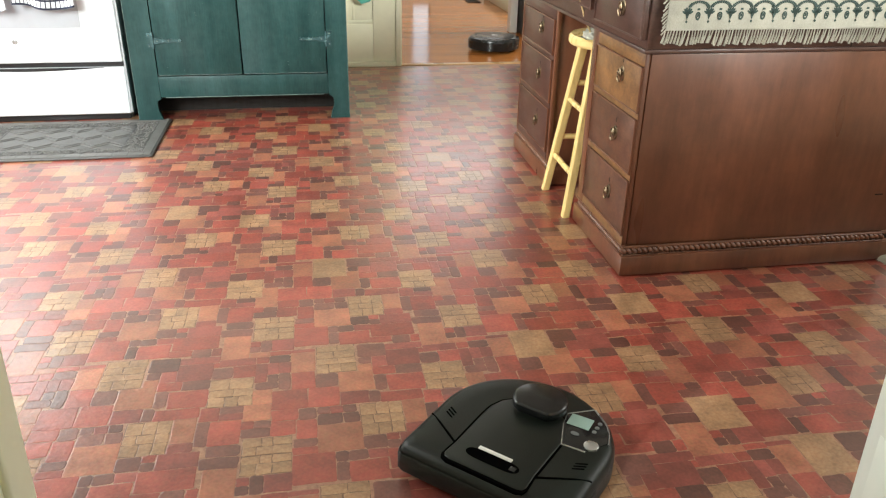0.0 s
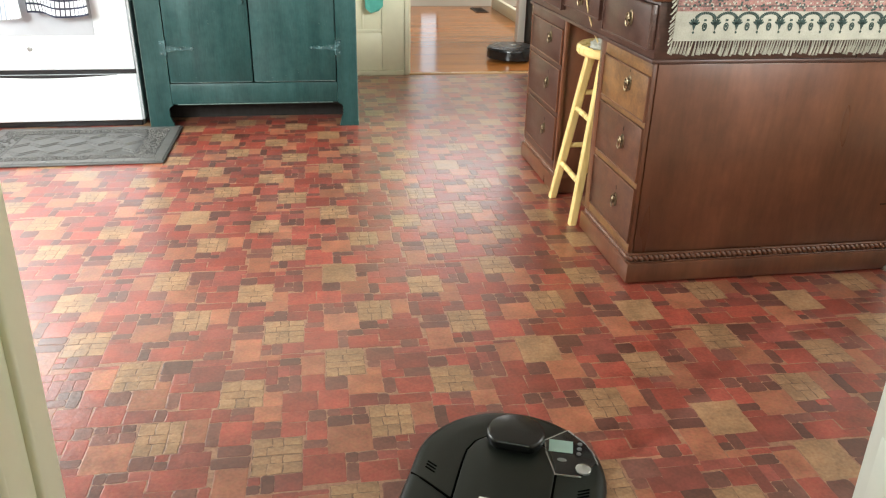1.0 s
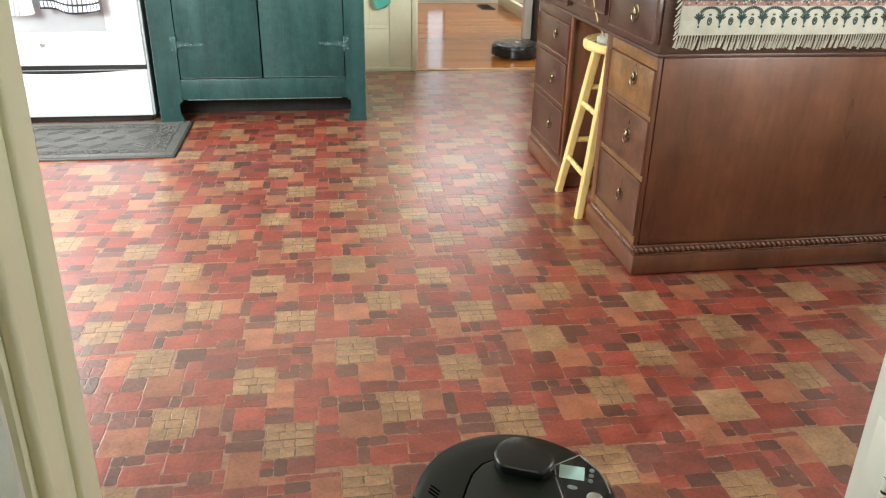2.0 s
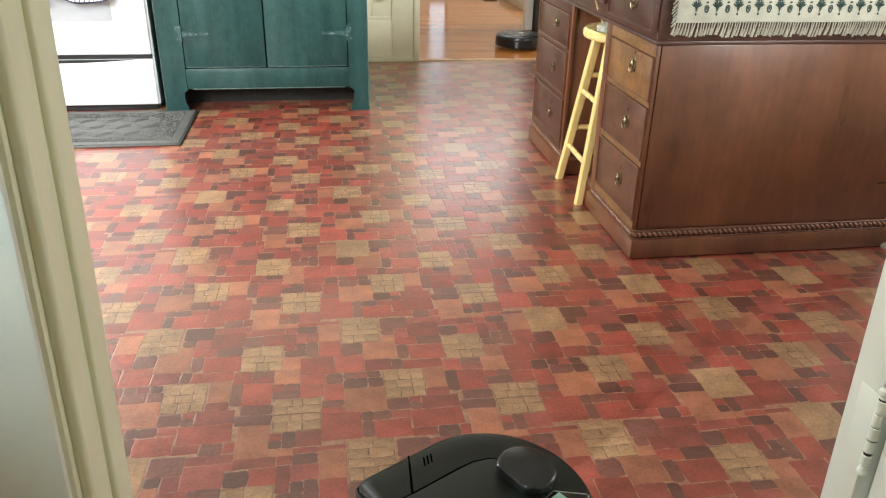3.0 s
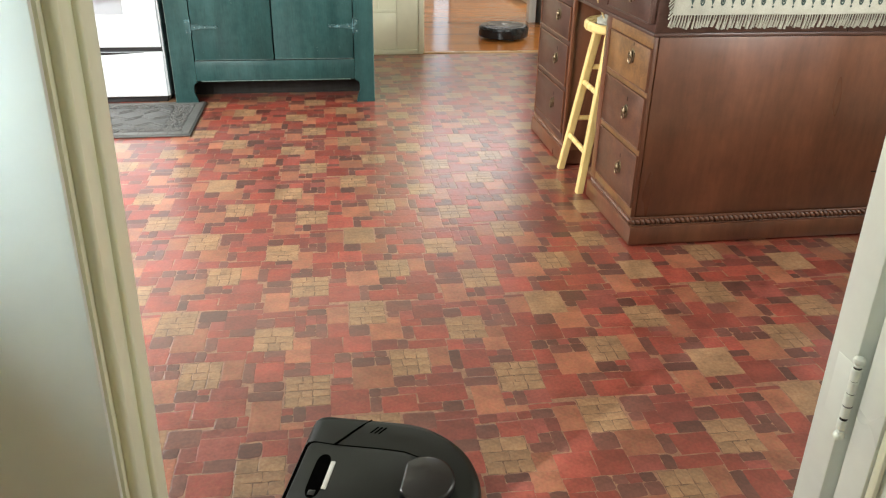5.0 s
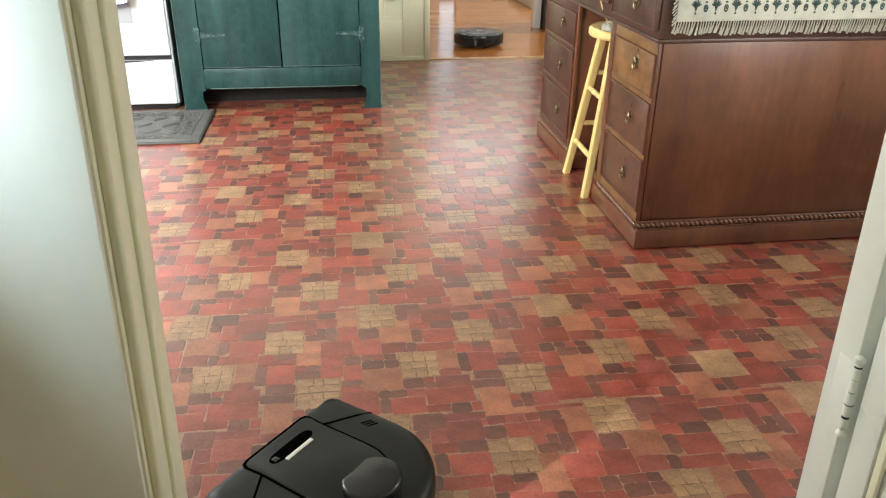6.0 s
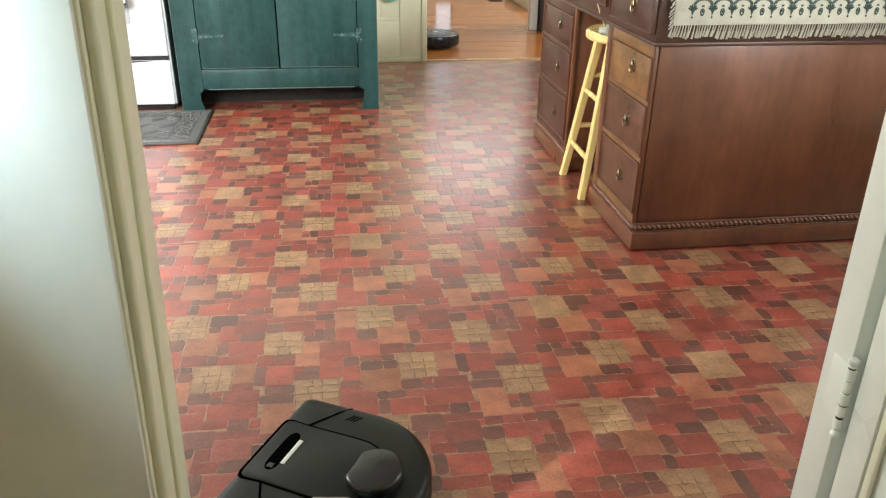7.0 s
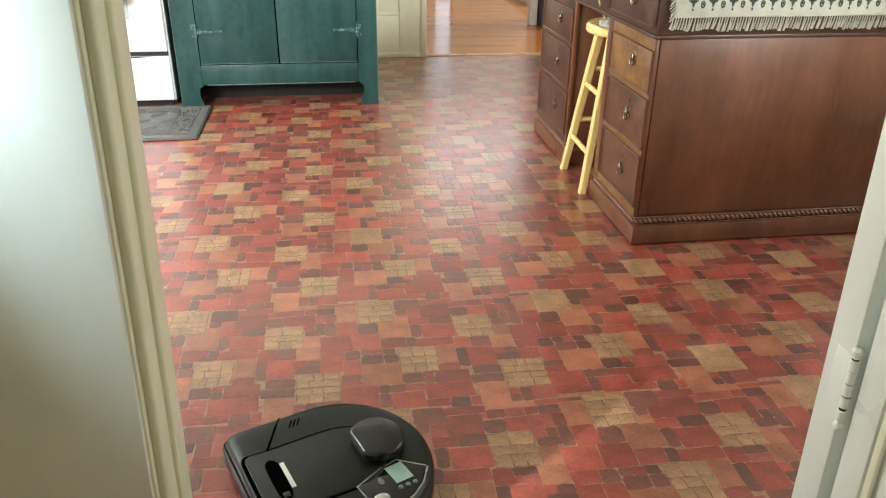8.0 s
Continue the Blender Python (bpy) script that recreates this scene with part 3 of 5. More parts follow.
def stove():
    ob = empty("stove", -0.84, 3.90, 0.0, "white enamel kitchen range with towels on its oven handle", "stove")
    hw = 0.38
    part("body", box(B(), -hw + 0.004, hw - 0.004, 0.045, 0.60, 0.0, 0.90, 0.006), STEEL_GREY, ob, "dark grey sides")
    part("kick_plate", box(B(), -hw + 0.01, hw - 0.01, 0.030, 0.044, 0.0, 0.028, 0.002), BLACK, ob)
    part("storage_drawer", box(B(), -hw, hw, 0.0, 0.043, 0.030, 0.236, 0.007, 3), ENAMEL, ob)
    bm = B()
    box(bm, -hw + 0.005, hw - 0.005, 0.018, 0.043, 0.237, 0.256)
    part("drawer_grip", bm, BLACK, ob, "black recessed grip")
    bm = B()
    scoop = [(-0.30 + 0.6 * k / 24, 0.2358 - 0.013 * math.sin(math.pi * k / 24)) for k in range(25)]
    low = [bm.verts.new((x, -0.0012, z)) for x, z in scoop]
    high = [bm.verts.new((x, -0.0012, 0.2362)) for x, z in scoop]
    deep = [bm.verts.new((x, 0.004, 0.2362)) for x, z in scoop]
    for k in range(24):
        bm.faces.new((low[k], low[k + 1], high[k + 1], high[k]))
        bm.faces.new((high[k], high[k + 1], deep[k + 1], deep[k]))
    part("grip_scoop", bm, BLACK, ob)
    door = part("oven_door", box(B(), -hw, hw, -0.004, 0.043, 0.258, 0.755, 0.008, 3), ENAMEL, ob)
    part("window_pane", box(B(), -0.235, 0.235, -0.0065, -0.002, 0.405, 0.66, 0.003), OVEN_GLASS, door, "grey oven window")
    part("edge_trim", box(B(), hw + 0.0005, hw + 0.010, 0.002, 0.046, 0.034, 0.755, 0.002), material("pale_grey_side_trim", (0.45, 0.47, 0.48), 0.3, vary=0.06), door, "pale grey side strip")
    bm = rod(B(), (-0.33, -0.05, 0.715), (0.33, -0.05, 0.715), 0.012)
    for x in (-0.31, 0.31):
        rod(bm, (x, -0.05, 0.715), (x, -0.003, 0.715), 0.009)
    part("handle", bm, ENAMEL, door)
    bm = B()
    lathe(bm, [(0.0105, 0), (0.0105, 0.0015), (0.0085, 0.0022)], steps=24)
    bmesh.ops.transform(bm, matrix=pose(-0.035, -0.0042, 0.349, 90, 0, 0), verts=bm.verts)
    part("badge", bm, SILVER, door, "small round metal badge")
    part("control_panel", box(B(), -hw, hw, 0.0, 0.06, 0.757, 0.897, 0.006), ENAMEL, ob)
    for k in range(5):
        bm = B()
        lathe(bm, [(0.022, 0), (0.022, 0.012), (0.016, 0.026)], steps=24)
        bmesh.ops.transform(bm, matrix=pose(-0.28 + k * 0.14, -0.0005, 0.83, 90, 0, 0), verts=bm.verts)
        part("knob", bm, ENAMEL, ob)
    part("cooktop", box(B(), -hw, hw, 0.0, 0.605, 0.8985, 0.915, 0.005), ENAMEL, ob)
    for x in (-0.19, 0.19):
        for y in (0.17, 0.43):
            bm = B()
            for r in (0.03, 0.055, 0.08):
                ring = [(x + r * math.cos(radians(a)), y + r * math.sin(radians(a)), 0.922) for a in range(0, 361, 15)]
                tube(bm, ring, 0.004, 6)
            part("burner", bm, BLACK, ob)
    part("backguard", box(B(), -hw, hw, 0.56, 0.605, 0.9155, 1.08, 0.008), ENAMEL, ob)


def towel(name, x0, x1, z_bottom, y, mats, stripes, label, seed):
    """A cloth hung over the oven handle, folded in waves, hem uneven."""
    rnd = random.Random(seed)
    ph = rnd.random() * 6
    ob = empty(name, 0, 0, 0, label, "towel")
    cols, rows = 64, 30

    def at(u, v, side):
        x = x0 + (x1 - x0) * u + 0.006 * math.sin(7 * u + 3 * v + ph)
        z = z_bottom + 0.012 * math.sin(5 * u + ph) + (0.738 - z_bottom) * v
        fold = 0.011 * math.sin(13 * u + ph) * (1.1 - 0.6 * v)
        return Vector((x, y - fold - 0.004 * side, z))

    bm = B()
    faces = {}
    for side in (0, 1):
        grid = [[bm.verts.new(at(c / cols, r / rows, side)) for c in range(cols + 1)] for r in range(rows + 1)]
        faces[side] = grid
        for r in range(rows):
            for c in range(cols):
                f = bm.faces.new((grid[r][c], grid[r][c + 1], grid[r + 1][c + 1], grid[r + 1][c]))
                f.material_index = 1 if stripes and (c % 4 == 0 or (stripes == 2 and r % 4 == 0)) else 0
    a, b = faces[0], faces[1]
    for c in range(cols):
        bm.faces.new((a[0][c], b[0][c], b[0][c + 1], a[0][c + 1]))
    part("cloth", bm, mats, ob)
    return ob


def plate(bm, outline, y0, y1):
    """A flat plate: an outline in x and z, from y0 to y1."""
    front = [bm.verts.new((x, y0, z)) for x, z in outline]
    back = [bm.verts.new((x, y1, z)) for x, z in outline]
    bm.faces.new(front)
    bm.faces.new(back[::-1])
    for k in range(len(outline)):
        j = (k + 1) % len(outline)
        bm.faces.new((front[k], front[j], back[j], back[k]))
    return bm


def cupboard():
    """A low painted cupboard: face frame with bracket feet, two plank doors, forged strap hinges."""
    ob = empty("teal_cupboard", 0.0435, 3.847, 0.0, "worn teal painted wooden cupboard with two doors and bracket feet", "cupboard")
    l, r, h = -0.4625, 0.4615, 0.92
    door_l, door_r, door_z0, door_z1 = -0.357, 0.368, 0.206, 0.80
    # face frame: stiles with bracket feet, curved on the inner side
    for s, x_out, x_in in ((-1, l, door_l - 0.002), (1, r, door_r + 0.002)):
        foot_in = -0.375 if s < 0 else 0.392
        # inner edge of the foot: widest at the floor, hollowed into a round notch under the rail
        edge = []
        for k in range(13):
            z = 0.108 * k / 12
            flare = 0.016 * max(0.0, 1 - z / 0.05) ** 0.6
            turn_in = 0.020 * max(0.0, (z - 0.088) / 0.020) ** 2
            edge.append((foot_in - s * (flare + turn_in), z))
        outline = [(x_out, 0.0)] + edge
        outline += [(x_in, 0.112), (x_in, h - 0.03), (x_out, h - 0.03)]
        bm = B()
        front = [bm.verts.new((x, 0.0, z)) for x, z in outline]
        back = [bm.verts.new((x, 0.022, z)) for x, z in outline]
        bm.faces.new(front)
        bm.faces.new(back[::-1])
        for k in range(len(outline)):
            j = (k + 1) % len(outline)
            bm.faces.new((front[k], front[j], back[j], back[k]))
        part("stile", bm, TEAL, ob, "teal stile ending in a shaped bracket foot", 30)
    part("bottom_rail", box(B(), door_l - 0.0015, door_r + 0.0015, 0.0008, 0.022, 0.112, 0.202, 0.002), TEAL, ob)
    part("rail_edge", box(B(), door_l + 0.02, door_r - 0.02, 0.0002, 0.004, 0.1085, 0.1118, 0.001), TEAL_EDGE, ob, "rubbed bare edge")
    part("top_rail", box(B(), door_l - 0.0015, door_r + 0.0015, 0.0008, 0.022, door_z1 + 0.004, h - 0.03, 0.002), TEAL, ob)
    part("side_panel", box(B(), l, l + 0.020, 0.0225, 0.60, 0.0, h - 0.03, 0.002), TEAL, ob)
    part("side_panel", box(B(), r - 0.020, r, 0.0225, 0.60, 0.0, h - 0.03, 0.002), TEAL, ob)
    part("back_panel", box(B(), l + 0.021, r - 0.021, 0.585, 0.60, 0.0, h - 0.03), SHADOW_WOOD, ob)
    # added near-black board standing in for the shade under the cupboard
    part("recessed_base", box(B(), l + 0.021, r - 0.021, 0.20, 0.215, 0.0, 0.124), SHADOW_WOOD, ob)
    part("bottom_board", box(B(), l + 0.021, r - 0.021, 0.0225, 0.584, 0.125, 0.145), SHADOW_WOOD, ob)
    part("top", box(B(), l - 0.02, r + 0.02, -0.02, 0.61, h - 0.0295, h, 0.005), TEAL, ob)
    for x0, x1, sgn in ((door_l + 0.002, -0.0015, -1), (0.0045, door_r - 0.002, 1)):
        door = part("door", box(B(), x0, x1, 0.001, 0.020, door_z0 + 0.002, door_z1, 0.002), TEAL, ob, "teal plank door with rubbed edges")
        part("worn_edge", box(B(), x0 + 0.003, x1 - 0.003, 0.0002, 0.003, door_z0 + 0.0015, door_z0 + 0.0035), TEAL_EDGE, door)
        for z in (0.355, 0.70):
            xe = x0 if sgn < 0 else x1
            d = -sgn
            half = ((0.0, 0.013), (0.012, 0.012), (0.030, 0.0065), (0.046, 0.0045), (0.056, 0.0085), (0.066, 0.0085), (0.078, 0.0042), (0.090, 0.0042), (0.100, 0.0080), (0.108, 0.0065), (0.114, 0.001))
            outline = [(xe + d * a, z + w) for a, w in half] + [(xe + d * a, z - w) for a, w in half[::-1]]
            part("strap_hinge", plate(B(), outline, -0.0050, 0.0006), IRON, door, "forged strap hinge painted over in teal")
            xa, xb = xe - d * 0.007, xe - d * 0.026
            wing = [(xa, z - 0.030), (xb, z - 0.030), (xb, z - 0.012), (xa - d * 0.006, z - 0.006), (xa - d * 0.006, z + 0.006), (xb, z + 0.014), (xb, z + 0.033), (xa, z + 0.033)]
            part("hinge_plate", plate(B(), wing, -0.0045, -0.0002), IRON, ob, "butterfly hinge plate painted over in teal")
            part("hinge_pin", rod(B(), (xe - d * 0.003, -0.004, z - 0.032), (xe - d * 0.003, -0.004, z + 0.035), 0.0042, sides=12), IRON, door)
            for a, zz, own in ((0.016, z, door), (0.061, z, door), (0.103, z, door), (-0.018, z - 0.021, ob), (-0.018, z + 0.024, ob)):
                dot = B()
                bmesh.ops.create_uvsphere(dot, u_segments=8, v_segments=5, radius=0.0032, matrix=Matrix.Translation((xe + d * a, -0.0046, zz)))
                part("rivet", dot, TEAL_EDGE, own)
            # added teal backing, slightly larger, as the hinge's shadow outline
            shade = B()
            xa, xb = sorted((xe - d * 0.028, xe + d * 0.034))
            box(shade, xa, xb, -0.0014, 0.0007, z - 0.012, z + 0.012)
            xa, xb = sorted((xe - d * 0.0285, xe - d * 0.001))
            box(shade, xa, xb, -0.0016, 0.0004, z - 0.033, z + 0.036)
            xa, xb = sorted((xe + d * 0.03, xe + d * 0.112))
            box(shade, xa, xb, -0.0012, 0.0006, z - 0.0075, z + 0.0075)
            part("hinge_back", shade, TEAL, door)
    # paint rubbed off along the outer arrises
    for x in (l + 0.0008, r - 0.0028):
        part("worn_edge", box(B(), x, x + 0.002, -0.0006, 0.003, 0.02, 0.86), TEAL_EDGE, ob, "paint rubbed to bare wood along the edge")
    rub = random.Random(5)
    for k in range(26):
        x, z = rub.uniform(door_l + 0.01, door_r - 0.01), rub.choice((0.2095, 0.205, 0.62, 0.45)) + rub.uniform(-0.002, 0.06)
        w = rub.uniform(0.0008, 0.0018)
        part("chip", box(B(), x, x + w, -0.0002, 0.0012, z, z + w * rub.uniform(1, 2.5)), TEAL_EDGE, ob)
    bm = rod(B(), (-0.03, -0.012, 0.55), (-0.03, 0.001, 0.55), 0.012)
    part("knob", bm, TEAL, ob)
    return ob


def mat():
    ob = empty("kitchen_mat", -0.668, 3.614, 0.0, "grey rubber kitchen mat with embossed border, lying before the stove", "mat")
    hx, hy = 0.384, 0.258
    bm = B()
    box(bm, -hx, hx, -hy, hy, 0.0005, 0.010, 0.006, 2)
    part("base", bm, RUBBER, ob)
    bm = B()
    for x0, x1, y0, y1 in ((-hx + 0.008, hx - 0.008, -hy + 0.008, -hy + 0.045), (-hx + 0.008, hx - 0.008, hy - 0.045, hy - 0.008),
                           (-hx + 0.008, -hx + 0.045, -hy + 0.0455, hy - 0.0455), (hx - 0.045, hx - 0.008, -hy + 0.0455, hy - 0.0455)):
        box(bm, x0, x1, y0, y1, 0.010, 0.0125, 0.0012, 1)
    part("rim", bm, RUBBER_HI, ob)
    rnd = random.Random(9)
    bm = B()
    for _ in range(900):                       # scrolled leaf border, as small raised curls
        u = rnd.random()
        if rnd.random() < 0.62:
            x, y = -hx + 0.05 + (2 * hx - 0.10) * u, (-hy + rnd.uniform(0.052, 0.095)) * (1 if rnd.random() < 0.6 else -1)
        else:
            x, y = (hx - rnd.uniform(0.052, 0.125)) * (1 if rnd.random() < 0.7 else -1), -hy + 0.05 + (2 * hy - 0.1) * u
        a, r = rnd.random() * 6.28, rnd.uniform(0.004, 0.008)
        pts = [(x + r * math.cos(a + k * 0.9), y + r * math.sin(a + k * 0.9), 0.0112) for k in range(5)]
        tube(bm, pts, 0.0019, 5)
    tagged(part("leaf_relief", bm, RUBBER_HI, ob, "embossed leaf scroll border"), kind="stuff")
    for x0, x1, y0, y1 in ((-0.25, 0.25, -0.162, -0.158), (-0.25, 0.25, 0.158, 0.162), (-0.254, -0.250, -0.162, 0.162), (0.250, 0.254, -0.162, 0.162)):
        part("inner_groove", box(B(), x0, x1, y0, y1, 0.0100, 0.0106), BLACK, ob, "dark groove round the field")
    for k in range(-6, 7):                     # rim cut into blocks
        part("rim_joint", box(B(), k * 0.058 - 0.001, k * 0.058 + 0.001, -hy + 0.007, -hy + 0.046, 0.0112, 0.0128), BLACK, ob)
    for row in range(3):                       # zigzag ribs in the field, grouped in threes
        for k in range(-4, 5):
            for j in range(2):
                s = 1 if (k + row) % 2 else -1
                p = Vector((k * 0.055, -0.115 + row * 0.105 + j * 0.026, 0.0108))
                d = Vector((0.027, 0.022 * s, 0))
                part("rib", tube(B(), [p - d, p, p + d], 0.0015, 6), RUBBER_HI, ob)


stove()
towel("striped_towel", -0.835, -0.60, 0.497, 3.832, [ENAMEL, STRIPE], 2, "checked navy and white cotton towel on the oven handle", 3)
towel("blue_towel", -1.06, -0.86, 0.490, 3.832, [ENAMEL, BLUE_CLOTH], 1, "pale blue and white cotton towel on the oven handle", 8)
cupboard()
mat()
mint = empty("mint_towel", 0.64, 4.88, 0.0, "mint green towel hanging beside the doorway", "towel")
bm = B()
outline = [(-0.03, 0.39), (0.0, 0.362), (0.045, 0.372), (0.07, 0.40), (0.075, 0.90), (-0.035, 0.90)]
front = [bm.verts.new((x, -0.012 + 0.008 * math.sin(60 * x), z)) for x, z in outline]
back = [bm.verts.new((x, 0.004, z)) for x, z in outline]
bm.faces.new(front)
bm.faces.new(back[::-1])
for k in range(6):
    bm.faces.new((front[k], front[(k + 1) % 6], back[(k + 1) % 6], back[k]))
part("cloth", bm, MINT, mint)
part("hook", rod(B(), (0.02, -0.004, 0.905), (0.02, 0.028, 0.905), 0.006), BRASS, mint)

# ---------- desk, textile, stool ----------


def ring_pull(parent, x, y, z, m):
    """Oval back plate with a drop ring, on a front that faces -x."""
    bm = B()
    lathe(bm, [(0.0135, 0), (0.0135, 0.0015), (0.010, 0.0035), (0.006, 0.0035), (0.005, 0.010), (0.003, 0.012)], steps=22, squash=1.0)
    bmesh.ops.scale(bm, vec=(1.5, 1.1, 1.0), verts=bm.verts)
    bmesh.ops.transform(bm, matrix=pose(x, y, z, 0, -90, 0), verts=bm.verts)
    ring = [(x - 0.009, y + 0.011 * math.sin(radians(a)), z - 0.004 + 0.0175 * math.cos(radians(a))) for a in range(0, 361, 20)]
    tube(bm, ring, 0.0022, 6)
    return part("ring_pull", bm, m, parent, "aged brass oval ring pull")


def desk():
    o = Vector((1.15, 2.16, 0.0))
    ob = empty("pedestal_desk", *o, "old mahogany pedestal desk with carved rope moulding and ring-pull drawers", "desk")

    def P(name, bm, m, parent=ob, label=""):
        bmesh.ops.translate(bm, vec=-o, verts=bm.verts)
        return part(name, bm, m, parent, label)

    end = 1.972
    for y0, y1, near in ((2.185, 2.555, True), (2.895, 3.325, False)):
        P("pedestal", box(B(), 1.169, end - 0.002, y0 + 0.012, y1, 0.062, 0.607, 0.002), MAHOGANY)
        if near:
            P("end_panel", box(B(), 1.171, end, y0 - 0.004, y0 + 0.0115, 0.0865, 0.606, 0.002), MAHOGANY, ob, "wide mahogany end panel, lightly scuffed")
            P("scuff", box(B(), 1.90, 1.925, y0 - 0.0044, y0 - 0.003, 0.20, 0.2035), KEYHOLE, ob)
        P("plinth", box(B(), 1.150, end + 0.012, y0 - 0.026, y1 + 0.012, 0.004, 0.061, 0.003), MAHOGANY, ob, "plain plinth board")
        for yy in (y0 - 0.005, y1 - 0.03):
            for xx in (1.165, end - 0.04):
                P("foot", box(B(), xx, xx + 0.035, yy, yy + 0.03, 0.0, 0.0038), SHADOW_WOOD)
        # rope carving along the end and the front
        bm = B()
        if near:
            n = int((end - 1.155) / 0.0155)
            for k in range(n):
                x = 1.160 + k * 0.0155
                m4 = pose(x, y0 - 0.012, 0.073, 0, 38, 0) @ Matrix.Diagonal((0.0125, 0.0085, 0.0066, 1))
                bmesh.ops.create_uvsphere(bm, u_segments=10, v_segments=6, radius=1, matrix=m4)
            box(bm, 1.156, end + 0.004, y0 - 0.014, y0 - 0.0045, 0.0806, 0.0862, 0.001, 1)
            box(bm, 1.156, end + 0.004, y0 - 0.018, y0 - 0.0045, 0.0612, 0.0642, 0.001, 1)
            P("rope_moulding", bm, CARVED, ob, "carved rope moulding with dark hollows")
            # near-black strip: shade between the carved beads put in as colour
            P("rope_hollow", box(B(), 1.156, end + 0.004, y0 - 0.008, y0 - 0.0045, 0.0643, 0.0805), KEYHOLE)
            bm = B()
        n = int((y1 - y0) / 0.0155)
        for k in range(n):
            y = y0 + 0.006 + k * 0.0155
            m4 = pose(1.158, y, 0.073, 38, 0, 0) @ Matrix.Diagonal((0.0075, 0.0115, 0.0066, 1))
            bmesh.ops.create_uvsphere(bm, u_segments=10, v_segments=6, radius=1, matrix=m4)
        box(bm, 1.156, 1.1685, y0 - 0.004, y1 + 0.004, 0.0806, 0.0862, 0.001, 1)
        box(bm, 1.152, 1.1685, y0 - 0.004, y1 + 0.004, 0.0612, 0.0642, 0.001, 1)
        P("rope_moulding", bm, CARVED)
        # face frame and drawers
        dy0, dy1 = (2.180, 2.505) if near else (2.912, 3.300)
        P("corner_stile", box(B(), 1.1555, 1.1685, y0 - 0.003, dy0 + 0.001 if near else dy0 - 0.002, 0.087, 0.607, 0.002), MAHOGANY)
        P("corner_stile", box(B(), 1.1555, 1.1685, dy1 + 0.002, y1, 0.087, 0.607, 0.002), MAHOGANY)
        # rails and top drawer are golden on the near pedestal, dark on the far
        for z0, z1 in ((0.087, 0.113), (0.273, 0.290), (0.440, 0.455), (0.5745, 0.6068)):
            P("rail", box(B(), 1.1545, 1.1685, dy0 + 0.0015, dy1 + 0.0015, z0, z1, 0.0015), MAHOGANY_GOLD if near else MAHOGANY_DARK, ob, "golden rail between drawers" if near else "")
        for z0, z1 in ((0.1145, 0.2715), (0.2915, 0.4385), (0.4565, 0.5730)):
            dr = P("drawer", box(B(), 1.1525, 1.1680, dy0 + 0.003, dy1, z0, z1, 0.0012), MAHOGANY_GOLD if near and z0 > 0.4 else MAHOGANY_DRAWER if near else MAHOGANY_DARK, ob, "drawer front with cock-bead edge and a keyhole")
            bm = B()
            for a0, a1, b0, b1 in ((dy0 + 0.0022, dy0 + 0.0055, z0 - 0.0005, z1 + 0.0005), (dy1 - 0.003, dy1 + 0.0005, z0 - 0.0005, z1 + 0.0005),
                                   (dy0 + 0.006, dy1 - 0.0035, z0 - 0.0005, z0 + 0.003), (dy0 + 0.006, dy1 - 0.0035, z1 - 0.003, z1 + 0.0005)):
                box(bm, 1.1495, 1.1565, a0, a1, b0, b1, 0.001, 1)
            P("cock_bead", bm, MAHOGANY, dr)
            zc = (z0 + z1) / 2 + (0.011 if z0 > 0.44 else 0.0)
            yc = 2.307 if near else 3.046
            ring_pull(dr, 1.1525 - o.x, yc - o.y, zc + 0.006, BRASS)
            P("keyhole", box(B(), 1.1515, 1.1526, yc - 0.0012, yc + 0.0012, zc + 0.035, zc + 0.047), KEYHOLE, dr)
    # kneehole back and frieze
    # near-black back panel: the kneehole's shade is put into its colour
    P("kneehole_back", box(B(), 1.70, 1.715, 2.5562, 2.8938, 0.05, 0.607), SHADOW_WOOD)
    P("frieze", box(B(), 1.152, end + 0.006, 2.176, 3.333, 0.6180, 0.7565, 0.002), MAHOGANY_DARK, ob, "frieze above the pedestals")
    bm = box(B(), 1.148, end + 0.009, 2.173, 3.336, 0.6075, 0.6175, 0.002)
    P("frieze_moulding", bm, MAHOGANY_DARK)
    P("frieze_joint", box(B(), 1.7045, 1.7065, 2.1754, 2.178, 0.6180, 0.7560), KEYHOLE)
    for dy0, dy1, z0 in ((2.183, 2.510, 0.640), (2.545, 2.872, 0.660), (2.905, 3.31, 0.640)):
        dr = P("frieze_drawer", box(B(), 1.137, 1.1515, dy0, dy1, z0, 0.748, 0.0015), MAHOGANY_DARK, ob, "dark frieze drawer")
        bm = B()
        for a0, a1, b0, b1 in ((dy0 - 0.001, dy0 + 0.003, z0 - 0.001, 0.749), (dy1 - 0.003, dy1 + 0.001, z0 - 0.001, 0.749),
                               (dy0 + 0.0035, dy1 - 0.0035, z0 - 0.001, z0 + 0.003), (dy0 + 0.0035, dy1 - 0.0035, 0.745, 0.749)):
            box(bm, 1.133, 1.140, a0, a1, b0, b1, 0.001, 1)
        P("cock_bead", bm, MAHOGANY_DARK, dr)
        ring_pull(dr, 1.137 - o.x, (dy0 + dy1) / 2 - 0.035 - o.y if dy0 < 2.2 else (dy0 + dy1) / 2 - o.y, 0.70, BRASS)
    P("top", box(B(), 1.128, end + 0.03, 2.160, 3.36, 0.757, 0.785, 0.006, 3), MAHOGANY, ob, "moulded desk top under the rug")


